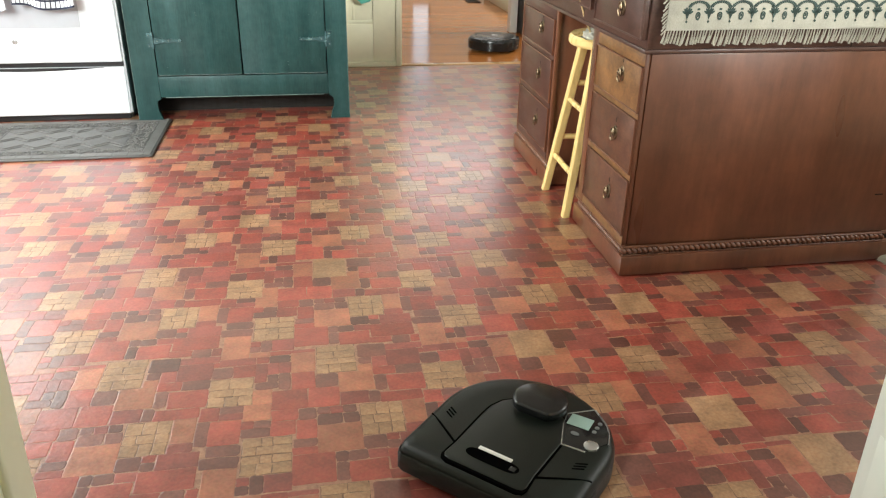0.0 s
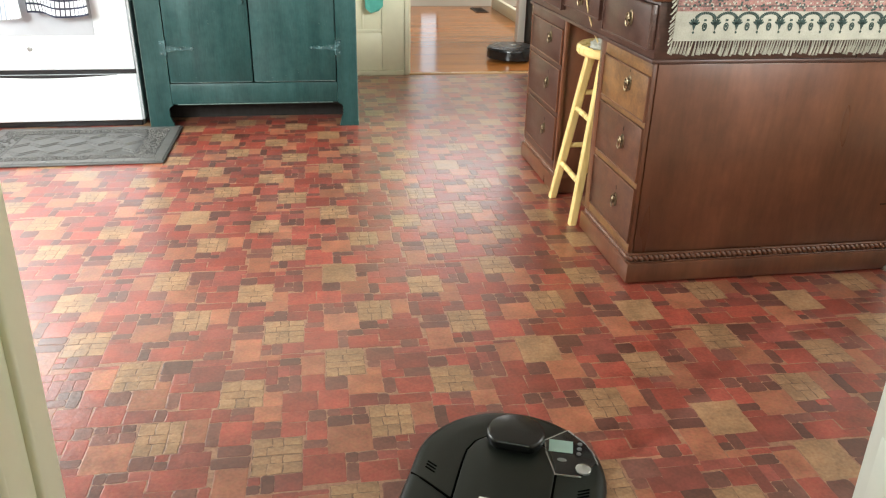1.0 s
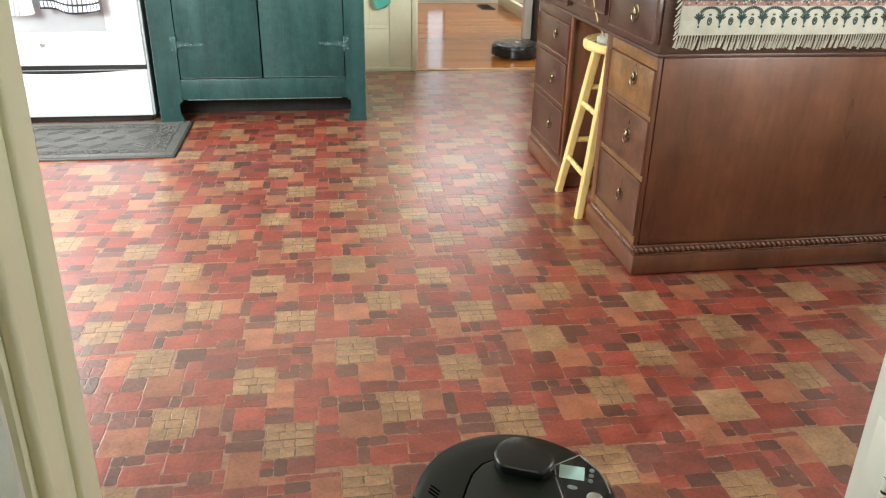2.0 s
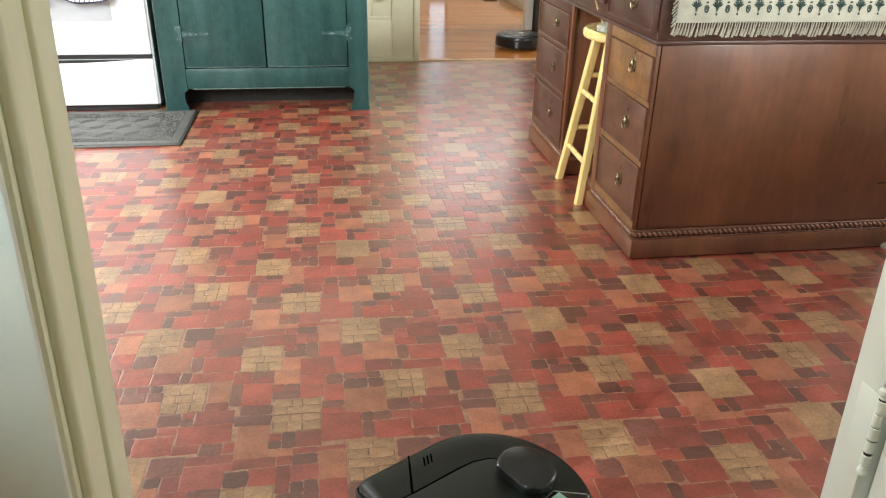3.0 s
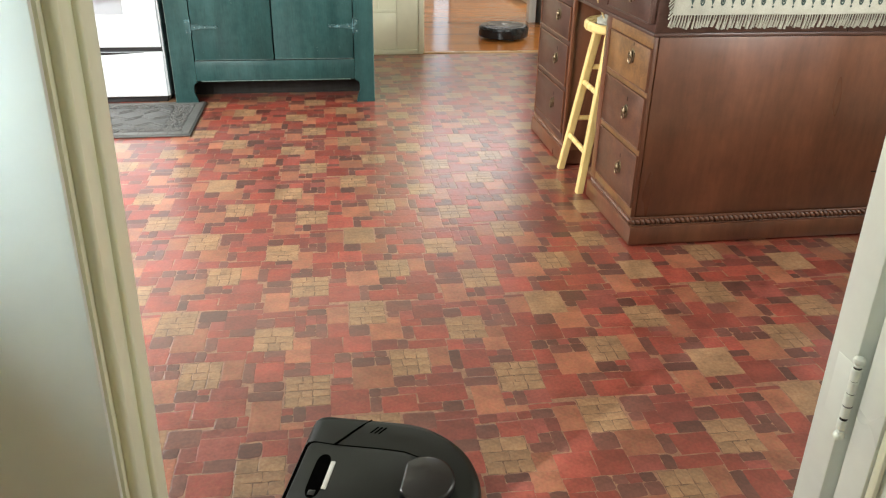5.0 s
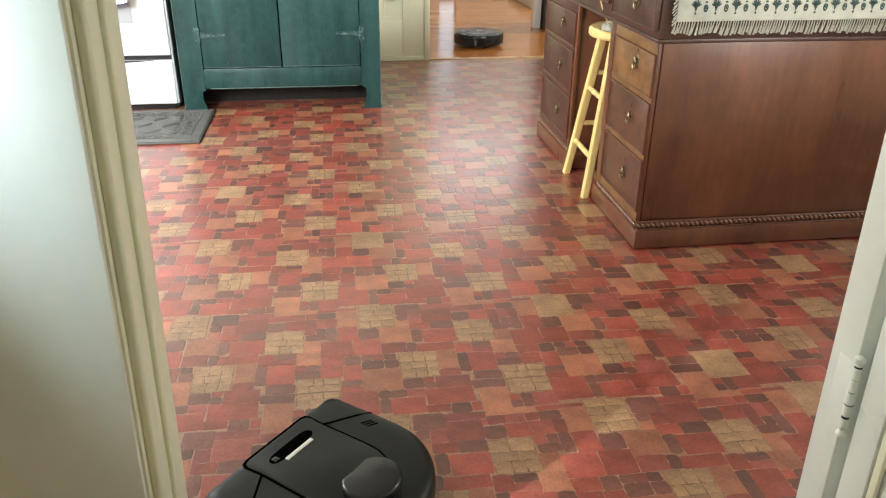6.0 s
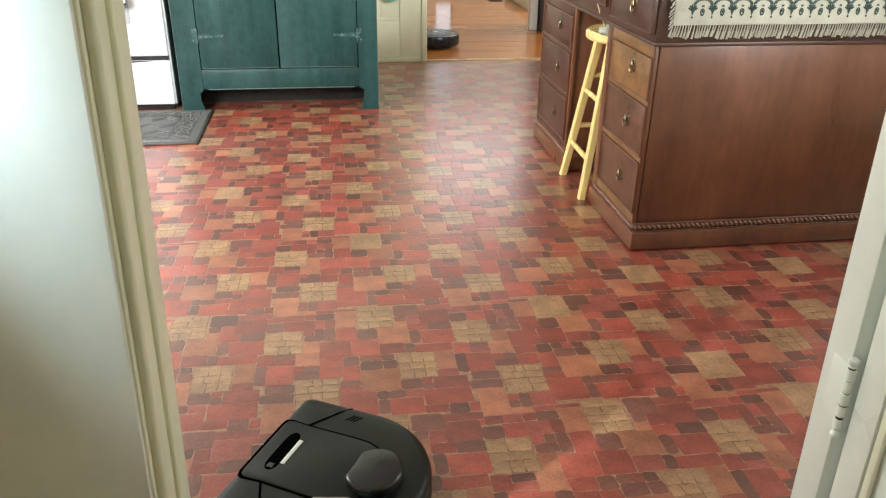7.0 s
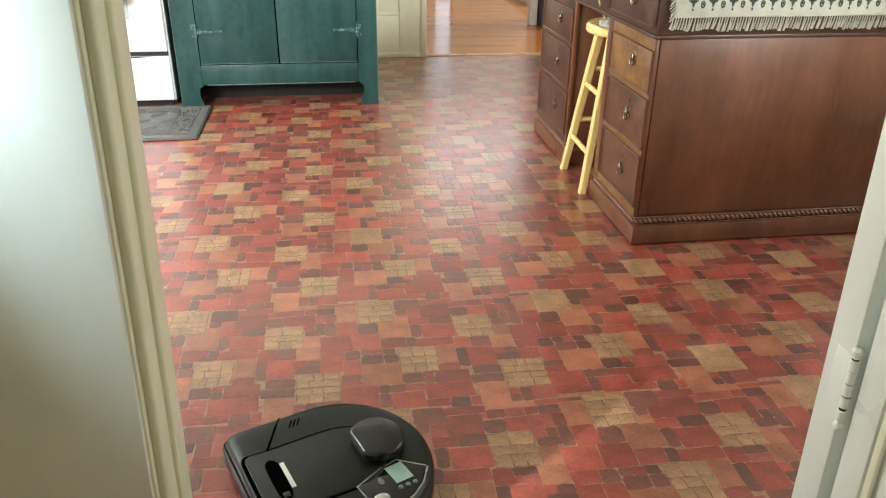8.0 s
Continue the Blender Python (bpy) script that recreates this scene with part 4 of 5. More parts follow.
def desk_rug():
    ob = empty("fringed_rug", 1.60, 2.60, 0.785, "cream woven rug with green flower border draped over the desk", "rug")
    o = Vector((1.60, 2.60, 0.785))
    rnd = random.Random(21)

    def P(name, bm, m, label=""):
        bmesh.ops.translate(bm, vec=-o, verts=bm.verts)
        return part(name, bm, m, ob, label)

    x0, x1, yf = 1.182, 2.012, 2.152
    P("field", box(B(), x0, x1, yf + 0.004, 3.30, 0.7856, 0.7890, 0.001), RUG_RED, "faded red woven field")
    bm = B()
    cols = 60
    pts = [(x0 + (x1 - x0) * k / cols) for k in range(cols + 1)]

    def sheet(bm, z0, z1, y, thick):
        a = [[bm.verts.new((x, y - 0.0015 * math.sin(17 * x) - s * thick, z)) for x in pts] for s, z in ((1, z0), (1, z1), (0, z1), (0, z0))]
        for p, q in zip(a, a[1:] + a[:1]):
            for k in range(cols):
                bm.faces.new((p[k], p[k + 1], q[k + 1], q[k]))
        return bm

    P("border", sheet(bm, 0.668, 0.789, yf, 0.0035), LINEN, "cream border")
    yb = yf - 0.0042
    bm = sheet(B(), 0.7380, 0.789, yb + 0.0005, 0.0012)
    P("red_band", bm, RUG_RED)
    bm = B()
    for z in (0.7490, 0.7640):
        sheet(bm, z, z + 0.0022, yb - 0.0004, 0.0011)
    P("green_line", bm, RUG_GREEN)

    def blot(bm, x, z, pts2):
        y = yb - 0.0012 - 0.0015 * math.sin(17 * x)
        f = [bm.verts.new((x + a, y, z + b)) for a, b in pts2]
        g = [bm.verts.new((x + a, y + 0.0016, z + b)) for a, b in pts2]
        bm.faces.new(f)
        for k in range(len(pts2)):
            bm.faces.new((f[k], f[(k + 1) % len(f)], g[(k + 1) % len(f)], g[k]))

    k = 0
    pitch = 0.0281
    x = x0 + 0.048
    while x < x1 - 0.015:
        bm = B()
        if k % 2 == 0:
            # palmette: a fan of leaflets on a stem that ends in a drop
            for a in (-62, -38, -16, 16, 38, 62):
                ca, sa = math.cos(radians(a)), math.sin(radians(a))
                leaf = [(0.0, 0.003), (0.0026, 0.009), (0.0014, 0.0175), (-0.0014, 0.0175), (-0.0026, 0.009)]
                blot(bm, x, 0.7045, [(u * ca + v * sa * 0.85, -u * sa + v * ca) for u, v in leaf])
            blot(bm, x, 0.703, [(0.0055, 0.006), (0.0, -0.010), (-0.0055, 0.006), (0.0, 0.009)])
            blot(bm, x, 0.6885, [(0.0, -0.0035), (0.003, 0.0), (0.0, 0.0035), (-0.003, 0.0)])
        else:
            # small hollow heart under a bud
            ring = [(0.0062 * math.cos(radians(a)), 0.0078 * math.sin(radians(a)) - 0.0045 * max(0.0, -math.sin(radians(a)))) for a in range(0, 360, 30)]
            for (ax, az), (bx, bz) in zip(ring, ring[1:] + ring[:1]):
                blot(bm, x, 0.7035, [(ax, az), (bx, bz), (bx * 0.62, bz * 0.62), (ax * 0.62, az * 0.62)])
            blot(bm, x, 0.7035, [(0.0018, -0.004), (0.0022, 0.003), (-0.0022, 0.003), (-0.0018, -0.004)])
            blot(bm, x, 0.717, [(0.0035, -0.002), (0.0028, 0.0025), (-0.0028, 0.0025), (-0.0035, -0.002)])
            # scalloped double arch of short stitches
            for radius, size in ((0.0250, 0.0021), (0.0205, 0.0013)):
                for a in range(8, 175, 12):
                    blot(bm, x + radius * 1.05 * math.cos(radians(a)), 0.7195 + radius * 0.62 * math.sin(radians(a)), [(size, -size), (size, size), (-size, size), (-size, -size)])
        P("palmette" if k % 2 == 0 else "arch", bm, RUG_GREEN)
        x += pitch + rnd.uniform(-0.0008, 0.0008)
        k += 1
    blots, pale = B(), B()
    for _ in range(260):                       # sprigs woven into the red band
        blot(blots, rnd.uniform(x0 + 0.012, x1 - 0.01), rnd.uniform(0.7400, 0.7860) , [(0.0026, -0.0018), (0.0018, 0.0026), (-0.0026, 0.0018), (-0.0018, -0.0026)])
        blot(pale, rnd.uniform(x0 + 0.012, x1 - 0.01), rnd.uniform(0.7400, 0.7860), [(0.0022, -0.0014), (0.0014, 0.0022), (-0.0022, 0.0014), (-0.0014, -0.0022)])
    for sprigs, m in ((blots, RUG_GREEN), (pale, LINEN)):
        bmesh.ops.translate(sprigs, vec=(0, -0.0012, 0), verts=sprigs.verts)
        tagged(P("sprigs", sprigs, m), kind="stuff")
    bm = B()
    x = x0
    while x < x1:                              # knotted tassels, thin at the hem and thick below
        drop = rnd.uniform(0.029, 0.037)
        dx = -0.007 + rnd.uniform(-0.004, 0.003)
        top, knot, low = (x, yf - 0.003, 0.671), (x + dx * 0.5, yf - 0.006, 0.668 - drop * 0.45), (x + dx, yf - 0.005, 0.668 - drop)
        rod(bm, top, knot, 0.0013, 0.0017, 6)
        rod(bm, knot, low, 0.0022, rnd.uniform(0.0026, 0.0034), 6)
        x += rnd.uniform(0.0062, 0.0084)
    z = 0.672
    while z < 0.785:                           # loose ends along the cut edge
        rod(bm, (x0 + 0.002, yf - 0.002, z), (x0 - 0.012 + rnd.uniform(-0.003, 0.003), yf - 0.004, z - 0.014), 0.0014, 0.0020, 6)
        z += rnd.uniform(0.006, 0.009)
    tagged(P("fringe", bm, LINEN, "cream knotted fringe"), kind="stuff")
    # the corner falling at the far side
    bm = B()
    box(bm, 2.013, 2.018, 2.20, 3.2, 0.20, 0.789, 0.001)
    P("side_flap", bm, LINEN)
    bm = B()
    for k in range(60):
        y = 2.20 + k * 0.0165
        tube(bm, [(2.0155, y, 0.202), (2.014, y - 0.002, 0.17), (2.012 + rnd.uniform(-0.003, 0.003), y - 0.004, 0.135)], 0.004, 6)
    tagged(P("side_fringe", bm, LINEN), kind="stuff")


def stool():
    o = Vector((1.285, 2.715, 0.0))
    ob = empty("wooden_stool", *o, "pale varnished pine round stool tucked into the kneehole", "stool")
    bm = B()
    lathe(bm, [(0.10, 0.528), (0.136, 0.530), (0.141, 0.537), (0.141, 0.552), (0.134, 0.560), (0.09, 0.562)], steps=56)
    part("seat", bm, PINE, ob, "round pine seat with rounded edge")
    feet = [Vector((-0.143, 0.130, 0)), Vector((-0.150, -0.122, 0)), Vector((0.140, -0.122, 0)), Vector((0.140, 0.128, 0))]
    tops = [Vector((-0.072, 0.068, 0.5285)), Vector((-0.076, -0.062, 0.5285)), Vector((0.075, -0.065, 0.5285)), Vector((0.075, 0.065, 0.5285))]
    for f, t in zip(feet, tops):
        mid = f.lerp(t, 0.45)
        part("leg", square_bar(B(), f, t, 0.0245, 0.0285), PINE, ob, "square tapered pine leg")
    at = lambda k, z: feet[k].lerp(tops[k], z / 0.5285)
    for a, b, z in ((0, 1, 0.335), (0, 1, 0.135), (1, 2, 0.30), (1, 2, 0.18), (2, 3, 0.335), (2, 3, 0.135), (3, 0, 0.39), (3, 0, 0.20)):
        part("rung", rod(B(), at(a, z), at(b, z), 0.0095, sides=14), PINE, ob)


def seat_cloth():
    ob = empty("white_cloth", 1.205, 2.645, 0.562, "crumpled white cloth lying on the stool seat", "cloth")
    bm = B()
    bmesh.ops.create_icosphere(bm, subdivisions=4, radius=1)
    for v in bm.verts:
        n = noise.noise(v.co * 2.3) * 0.35 + noise.noise(v.co * 6) * 0.15
        v.co = Vector((v.co.x * 0.045, v.co.y * 0.05, max(0.0, v.co.z) * 0.030)) * (1 + n)
        v.co.z = max(0.0005, v.co.z)
    part("cloth", bm, LINEN, ob, "", 60)


def cord():
    ob = empty("hanging_cord", 1.126, 2.60, 0.66, "cream braided cord hanging over the desk front", "cord")
    pts = []
    for k in range(25):
        u = k / 24
        pts.append((0.0 + 0.055 * u ** 3, 0.052 - 0.005 * math.sin(3 * u) - 0.01 * u ** 2, 0.13 - 0.215 * u + 0.02 * math.sin(math.pi * u) * u))
    part("braid", tube(B(), pts, 0.0028, 8), material("braided_cord", (0.62, 0.48, 0.24), 0.8, vary=0.25, scale=120, bump=0.5, bump_scale=400), ob)


def floor_cloth():
    ob = empty("white_rag", 1.998, 2.150, 0.0, "small white rag on the floor at the desk corner", "cloth")
    bm = B()
    bmesh.ops.create_icosphere(bm, subdivisions=3, radius=1)
    for v in bm.verts:
        n = noise.noise(v.co * 2) * 0.4
        v.co = Vector((v.co.x * 0.045, v.co.y * 0.05, max(0, v.co.z) * 0.03)) * (1 + n)
    part("cloth", bm, LINEN, ob, "", 60)


desk()
desk_rug()
stool()
seat_cloth()
cord()
floor_cloth()

# ---------- robot vacuum ----------


def d_robot():
    """A D-shaped robot vacuum; its flat front looks along -y, the laser turret sits at the round back."""
    ob = empty("robot_vacuum", 0.69, 1.48, 0.0, "black D-shaped robot vacuum with laser turret and small screen", "robot vacuum")
    R = 0.1700

    def outline(d, front=-0.163):
        r = R - d
        pts = [(r * math.cos(radians(a)), (r - 0.008) * math.sin(radians(a))) for a in range(0, 181, 5)]
        pts += [(-r + 0.001, -0.06), (-r + 0.002, front + d + 0.018), (-r + 0.006, front + d + 0.006), (-r + 0.016, front + d)]
        pts += [(r - 0.016, front + d), (r - 0.006, front + d + 0.006), (r - 0.002, front + d + 0.018), (r - 0.001, -0.06)]
        return pts

    bm = B()
    rings = []
    for d, z in ((0.012, 0.010), (0.004, 0.014), (0.0, 0.022), (0.0, 0.056), (0.003, 0.066), (0.009, 0.0725), (0.020, 0.0755), (0.05, 0.0765)):
        rings.append([bm.verts.new((x, y, z)) for x, y in outline(d)])
    c = len(rings[0])
    for low, high in zip(rings, rings[1:]):
        for k in range(c):
            bm.faces.new((low[k], low[(k + 1) % c], high[(k + 1) % c], high[k]))
    bm.faces.new(rings[-1])
    bm.faces.new(rings[0][::-1])
    part("body", bm, ROBOT, ob, "satin black shell", 50)
    # front bumper shell, a little proud of the body
    bm = B()
    rings = []
    for d, z in ((0.001, 0.016), (-0.0012, 0.020), (-0.0012, 0.052), (0.0008, 0.056)):
        pts = [(-R + d, -0.055), (-R + d, -0.150 + d * 0.5), (-R + 0.006 + d, -0.1615 + d), (-R + 0.016 + d, -0.1655 + d),
               (R - 0.016 - d, -0.1655 + d), (R - 0.006 - d, -0.1615 + d), (R - d, -0.150 + d * 0.5), (R - d, -0.055)]
        rings.append([bm.verts.new((x, y, z)) for x, y in pts])
    for low, high in zip(rings, rings[1:]):
        for k in range(7):
            bm.faces.new((low[k], low[k + 1], high[k + 1], high[k]))
    part("bumper", bm, ROBOT, ob, "front bumper shell", 50)
    for s in (-1, 1):
        bm = B()
        a, b = Vector((s * 0.0805, -0.106, 0.0768)), Vector((s * 0.1615, -0.0565, 0.0716))
        tube(bm, [a, a.lerp(b, 0.35) + Vector((0, 0, 0.0014)), a.lerp(b, 0.7) + Vector((0, 0, 0.0025)), b], 0.0022, 6)
        part("bumper_seam", bm, SEAM, ob)
        for k in range(3):
            p = Vector((s * 0.131, -0.030 - k * 0.0075, 0.0762))
            bm = box(B(), -0.011, 0.011, -0.0016, 0.0016, 0.0745, 0.0768, 0.0004, 1)
            bmesh.ops.transform(bm, matrix=pose(p.x, p.y, 0, 0, 0, 30 * s), verts=bm.verts)
            part("vent_slit", bm, SEAM, ob)
    lid = [(-0.066, -0.150), (0.066, -0.150), (0.076, -0.147), (0.080, -0.138), (0.078, -0.105), (0.0795, -0.01), (0.078, 0.020),
           (0.068, 0.048), (0.050, 0.066), (0.0, 0.075), (-0.050, 0.066), (-0.068, 0.048), (-0.078, 0.020), (-0.0795, -0.01), (-0.078, -0.105), (-0.080, -0.138), (-0.076, -0.147)]
    grown = [(x * 1.05, y * 1.03 - (0.001 if y < -0.1 else 0)) for x, y in lid]
    part("lid_seam", prism(B(), grown, 0.070, 0.0774), SEAM, ob, "dark seam round the bin lid")
    lidob = part("bin_lid", prism(B(), lid, 0.071, 0.0788, 0.0025, 0.0018), ROBOT, ob, "removable bin lid", 50)
    slot = [(0.052 * 1.0 * math.copysign(1, math.cos(a)) * min(1, abs(math.cos(a)) ** 0.35), -0.112 + 0.0125 * math.sin(a)) for a in (radians(15 * k) for k in range(24))]
    # flat black plate in place of a shaded recess
    part("grip_slot", prism(B(), slot, 0.076, 0.0791), SEAM, lidob, "black plate for the shaded finger slot")
    part("grip_bar", box(B(), -0.036, 0.030, -0.0992, -0.0912, 0.0770, 0.0805, 0.0012), BAR_WHITE, lidob, "white grip bar")
    part("grip_clip", box(B(), 0.034, 0.046, -0.118, -0.106, 0.0780, 0.0795, 0.0008), ROBOT_GLOSS, lidob)
    # turret: neck and rounded cap, cut straight on the front
    cap = []
    for k in range(60):
        a = 2 * math.pi * k / 60
        x, y = 0.0535 * math.cos(a), 0.049 * math.sin(a)
        cap.append((x, 0.0695 + max(y, -0.039 + 0.001 * math.cos(x * 30))))
    neck = [(x * 0.90, 0.0695 + (y - 0.0695) * 0.90) for x, y in cap]
    tur = part("turret_neck", prism(B(), neck, 0.070, 0.0855), ROBOT_GLOSS, ob, "dark laser window")
    part("turret_cap", prism(B(), cap, 0.0857, 0.1005, 0.006, 0.0055), ROBOT_CAP, tur, "rounded turret cap", 60)
    for k in range(5):
        part("mark", box(B(), -0.020 + k * 0.0085, -0.0145 + k * 0.0085, 0.070, 0.076, 0.1000, 0.10055), ROBOT_GLOSS, tur, "worn mark")
    # control panel with screen and keys
    pan = [(0.058, 0.052), (0.080, -0.004), (0.124, 0.0), (0.1485, 0.046), (0.128, 0.088), (0.090, 0.121), (0.052, 0.082)]
    panel = part("control_panel", prism(B(), pan[::1], 0.0725, 0.0775, 0.002, 0.001), ROBOT_GLOSS, ob, "glossy black control panel")
    rim = [(x, y, 0.0772) for x, y in pan]
    part("silver_rim", tube(B(), [rim[0], rim[1], rim[2]], 0.0019, 6), SILVER, panel)
    part("silver_rim", tube(B(), [(0.1505, 0.042, 0.0755), (0.140, 0.072, 0.0752), (0.122, 0.098, 0.0750), (0.092, 0.1225, 0.0758)], 0.0017, 6), SILVER, panel)
    part("silver_rim", tube(B(), [rim[0], rim[6], rim[5]], 0.0012, 6), SILVER, panel)
    bm = box(B(), -0.0215, 0.0215, -0.0165, 0.0165, 0.0776, 0.0790, 0.0005, 1)
    bmesh.ops.transform(bm, matrix=pose(0.083, 0.072, 0, 0, 0, 4), verts=bm.verts)
    part("screen", bm, LCD, panel, "grey-green display")
    for k in range(3):
        part("key", lathe(B(), [(0.0042, 0.0776), (0.0042, 0.0792), (0.003, 0.0798)], (0.116, 0.086 - 0.0135 * k), 16), KEY_GREY, panel)
    part("soft_key", lathe(B(), [(0.0085, 0.0776), (0.0085, 0.0786), (0.007, 0.0790)], (0.088, 0.036), 20, 0.55), KEY_GREY, panel)
    part("start_button", lathe(B(), [(0.0135, 0.074), (0.0135, 0.0800), (0.0115, 0.0812)], (0.1265, 0.020), 28), SILVER, panel, "round silver start button")
    for x in (-0.125, 0.125):
        part("wheel", rod(B(), (x - 0.011, 0.0, 0.034), (x + 0.011, 0.0, 0.034), 0.034, sides=28), BLACK, ob)
    part("rear_caster", rod(B(), (-0.01, 0.11, 0.010), (0.01, 0.11, 0.010), 0.010, sides=16), BLACK, ob)
    return ob


robot = d_robot()
far_robot = round_robot()
planks()

# ---------- brick-pattern vinyl floor ----------
CELL = 0.457
U = CELL / 36
ORIGIN_X, ORIGIN_Y = 0.60, 1.15
# bricks of the printed repeat, in half inches: x0, x1, y0, y1
TANS = [(2.3, 9.7, 28.2, 36.4), (20.4, 27.2, 34.8, 42.7), (13.7, 20.6, 52.2, 60.8), (32.0, 39.1, 45.0, 52.7)]
DARKS_A = [(2.0, 6.3, 36.7, 38.7), (3.8, 6.3, 38.9, 40.5), (4.0, 5.8, 24.5, 28.0), (2.0, 3.7, 24.5, 26.2), (10.0, 13.4, 33.5, 35.2),
           (10.8, 13.4, 40.0, 42.7), (13.7, 17.5, 38.3, 40.8), (13.7, 15.6, 41.0, 42.7), (17.8, 19.9, 41.0, 42.7), (17.8, 20.1, 38.3, 40.8),
           (16.2, 17.9, 29.5, 31.5), (18.1, 20.9, 29.5, 31.5), (16.2, 17.9, 25.5, 29.2), (20.6, 23.9, 31.7, 34.6), (24.1, 26.0, 31.4, 33.1),
           (31.0, 32.9, 35.7, 41.4), (33.1, 37.9, 33.0, 35.4), (32.4, 37.9, 30.4, 32.7), (27.9, 31.1, 24.2, 26.7)]
DARKS_B = [(13.6, 17.1, 48.3, 52.0), (7.5, 9.2, 48.5, 53.2), (3.5, 7.2, 49.0, 50.8), (5.5, 7.2, 51.0, 53.0), (5.6, 9.1, 56.7, 58.8),
           (21.2, 26.0, 56.4, 60.3), (21.2, 23.3, 54.3, 56.2), (23.5, 25.4, 46.2, 50.5), (22.2, 23.9, 43.0, 46.0), (27.4, 31.8, 50.5, 53.0),
           (32.1, 35.4, 53.0, 56.0), (34.3, 37.8, 43.2, 44.8)]
ORANGES = [(13.7, 20.4, 31.8, 38.1), (27.5, 30.8, 37.0, 42.7), (33.1, 37.9, 22.8, 30.2), (9.4, 13.4, 53.3, 59.0), (17.4, 23.2, 46.5, 52.0),
           (20.9, 23.2, 52.2, 54.1), (2.0, 6.2, 40.8, 44.8), (3.3, 6.2, 45.0, 48.8)]
REDS = [(9.9, 16.0, 25.4, 31.6), (9.9, 13.5, 31.8, 33.3), (10.4, 13.4, 35.4, 39.8), (18.1, 23.7, 25.0, 29.2), (24.1, 32.1, 26.9, 31.2), (33.1, 37.7, 35.6, 41.3),
        (6.4, 12.0, 43.0, 48.1), (12.3, 17.2, 43.0, 48.1), (9.5, 13.3, 48.3, 53.0), (25.7, 31.8, 45.7, 50.2), (24.1, 30.9, 42.9, 45.4),
        (6.5, 10.1, 36.7, 40.0), (6.5, 10.5, 40.2, 42.8), (23.5, 27.2, 50.7, 53.0), (35.6, 39.2, 53.0, 56.4), (31.2, 34.1, 41.6, 44.8)]
MAROONS = [(5.9, 9.7, 24.6, 28.0), (15.8, 17.6, 41.0, 42.7), (21.1, 23.9, 29.5, 31.4), (26.2, 32.2, 31.4, 34.6), (27.4, 30.8, 34.8, 36.8),
           (17.5, 22.0, 43.0, 46.3), (5.4, 7.2, 53.2, 56.5), (3.4, 5.2, 51.0, 56.5), (23.5, 26.0, 53.2, 56.2), (26.2, 31.9, 53.2, 58.0),
           (26.2, 32.9, 58.2, 60.0), (33.1, 35.9, 56.6, 58.5), (34.3, 37.9, 41.6, 43.0), (7.4, 9.2, 53.4, 56.5)]


def repeat_bricks():
    """All bricks of one repeat: kind and rectangle; what the lists leave bare is filled with red bricks."""
    out = []
    for kind, rows in (("D", DARKS_A), ("D", DARKS_B), ("O", ORANGES), ("R", REDS), ("M", MAROONS)):
        out += [(kind, *r) for r in rows]
    res = 4
    n = 36 * res
    taken = np.zeros((n, n), bool)

    def mark(x0, x1, y0, y1):
        xs = np.arange(int(round((x0 - 0.15) * res)), int(round((x1 + 0.15) * res))) % n
        ys = np.arange(int(round((y0 - 0.15) * res)), int(round((y1 + 0.15) * res))) % n
        taken[np.ix_(xs, ys)] = True

    for k, *r in out:
        mark(*r)
    for r in TANS:
        mark(*r)
    rnd = random.Random(7)
    for sx in range(n):
        for sy in range(n):
            if taken[sx, sy]:
                continue
            w = 1
            while w < 6 * res and sx + w < n and not taken[sx + w, sy]:
                w += 1
            h = 1
            while h < 5 * res and sy + h < n and not taken[sx:sx + w, sy + h].any():
                h += 1
            taken[sx:sx + w, sy:sy + h] = True
            if w >= 4 and h >= 4:
                out.append((rnd.choice("RRMO"), sx / res + 0.1, (sx + w) / res - 0.1, sy / res + 0.1, (sy + h) / res - 0.1))
    # tan blocks are broken into small stones
    stones = []
    for t, (x0, x1, y0, y1) in enumerate(TANS):
        rows = [0, 0.30, 0.52, 0.76, 1.0] if t % 2 == 0 else [0, 0.34, 0.62, 1.0]
        for r, (a, b) in enumerate(zip(rows, rows[1:])):
            cuts = [0, 0.30 + 0.08 * ((r + t) % 2), 0.62 + 0.07 * ((r * 2 + t) % 2), 1.0] if t < 2 or r == 0 else [0, 0.45 + 0.1 * (r % 2), 1.0]
            for c, d in zip(cuts, cuts[1:]):
                stones.append(("T", x0 + (x1 - x0) * c + 0.05, x0 + (x1 - x0) * d - 0.05, y0 + (y1 - y0) * a + 0.05, y0 + (y1 - y0) * b - 0.05))
    return out, stones


def brick_shape(w, h, corner, rim, rnd):
    """Vertices and faces of a brick about its own centre: worn outline, rounded corners, sloping rim, top at z = 0."""
    c, k = corner, corner * 0.3
    a, b = w / 2, h / 2
    outer = [(a - c, -b), (a - k, -b + k), (a, -b + c), (a, 0), (a, b - c), (a - k, b - k), (a - c, b), (0, b),
             (-a + c, b), (-a + k, b - k), (-a, b - c), (-a, 0), (-a, -b + c), (-a + k, -b + k), (-a + c, -b), (0, -b)]
    wobble = min(0.0016, 0.08 * min(w, h))
    outer = [(x + rnd.uniform(-wobble, wobble), y + rnd.uniform(-wobble, wobble)) for x, y in outer]
    verts = [(x, y, -0.0003) for x, y in outer]
    verts += [(x * (1 - rim / a), y * (1 - rim / b), 0.0) for x, y in outer]
    faces = [(q, (q + 1) % 16, 16 + (q + 1) % 16, 16 + q) for q in range(16)]
    faces.append(tuple(range(16, 32)))
    return verts, faces


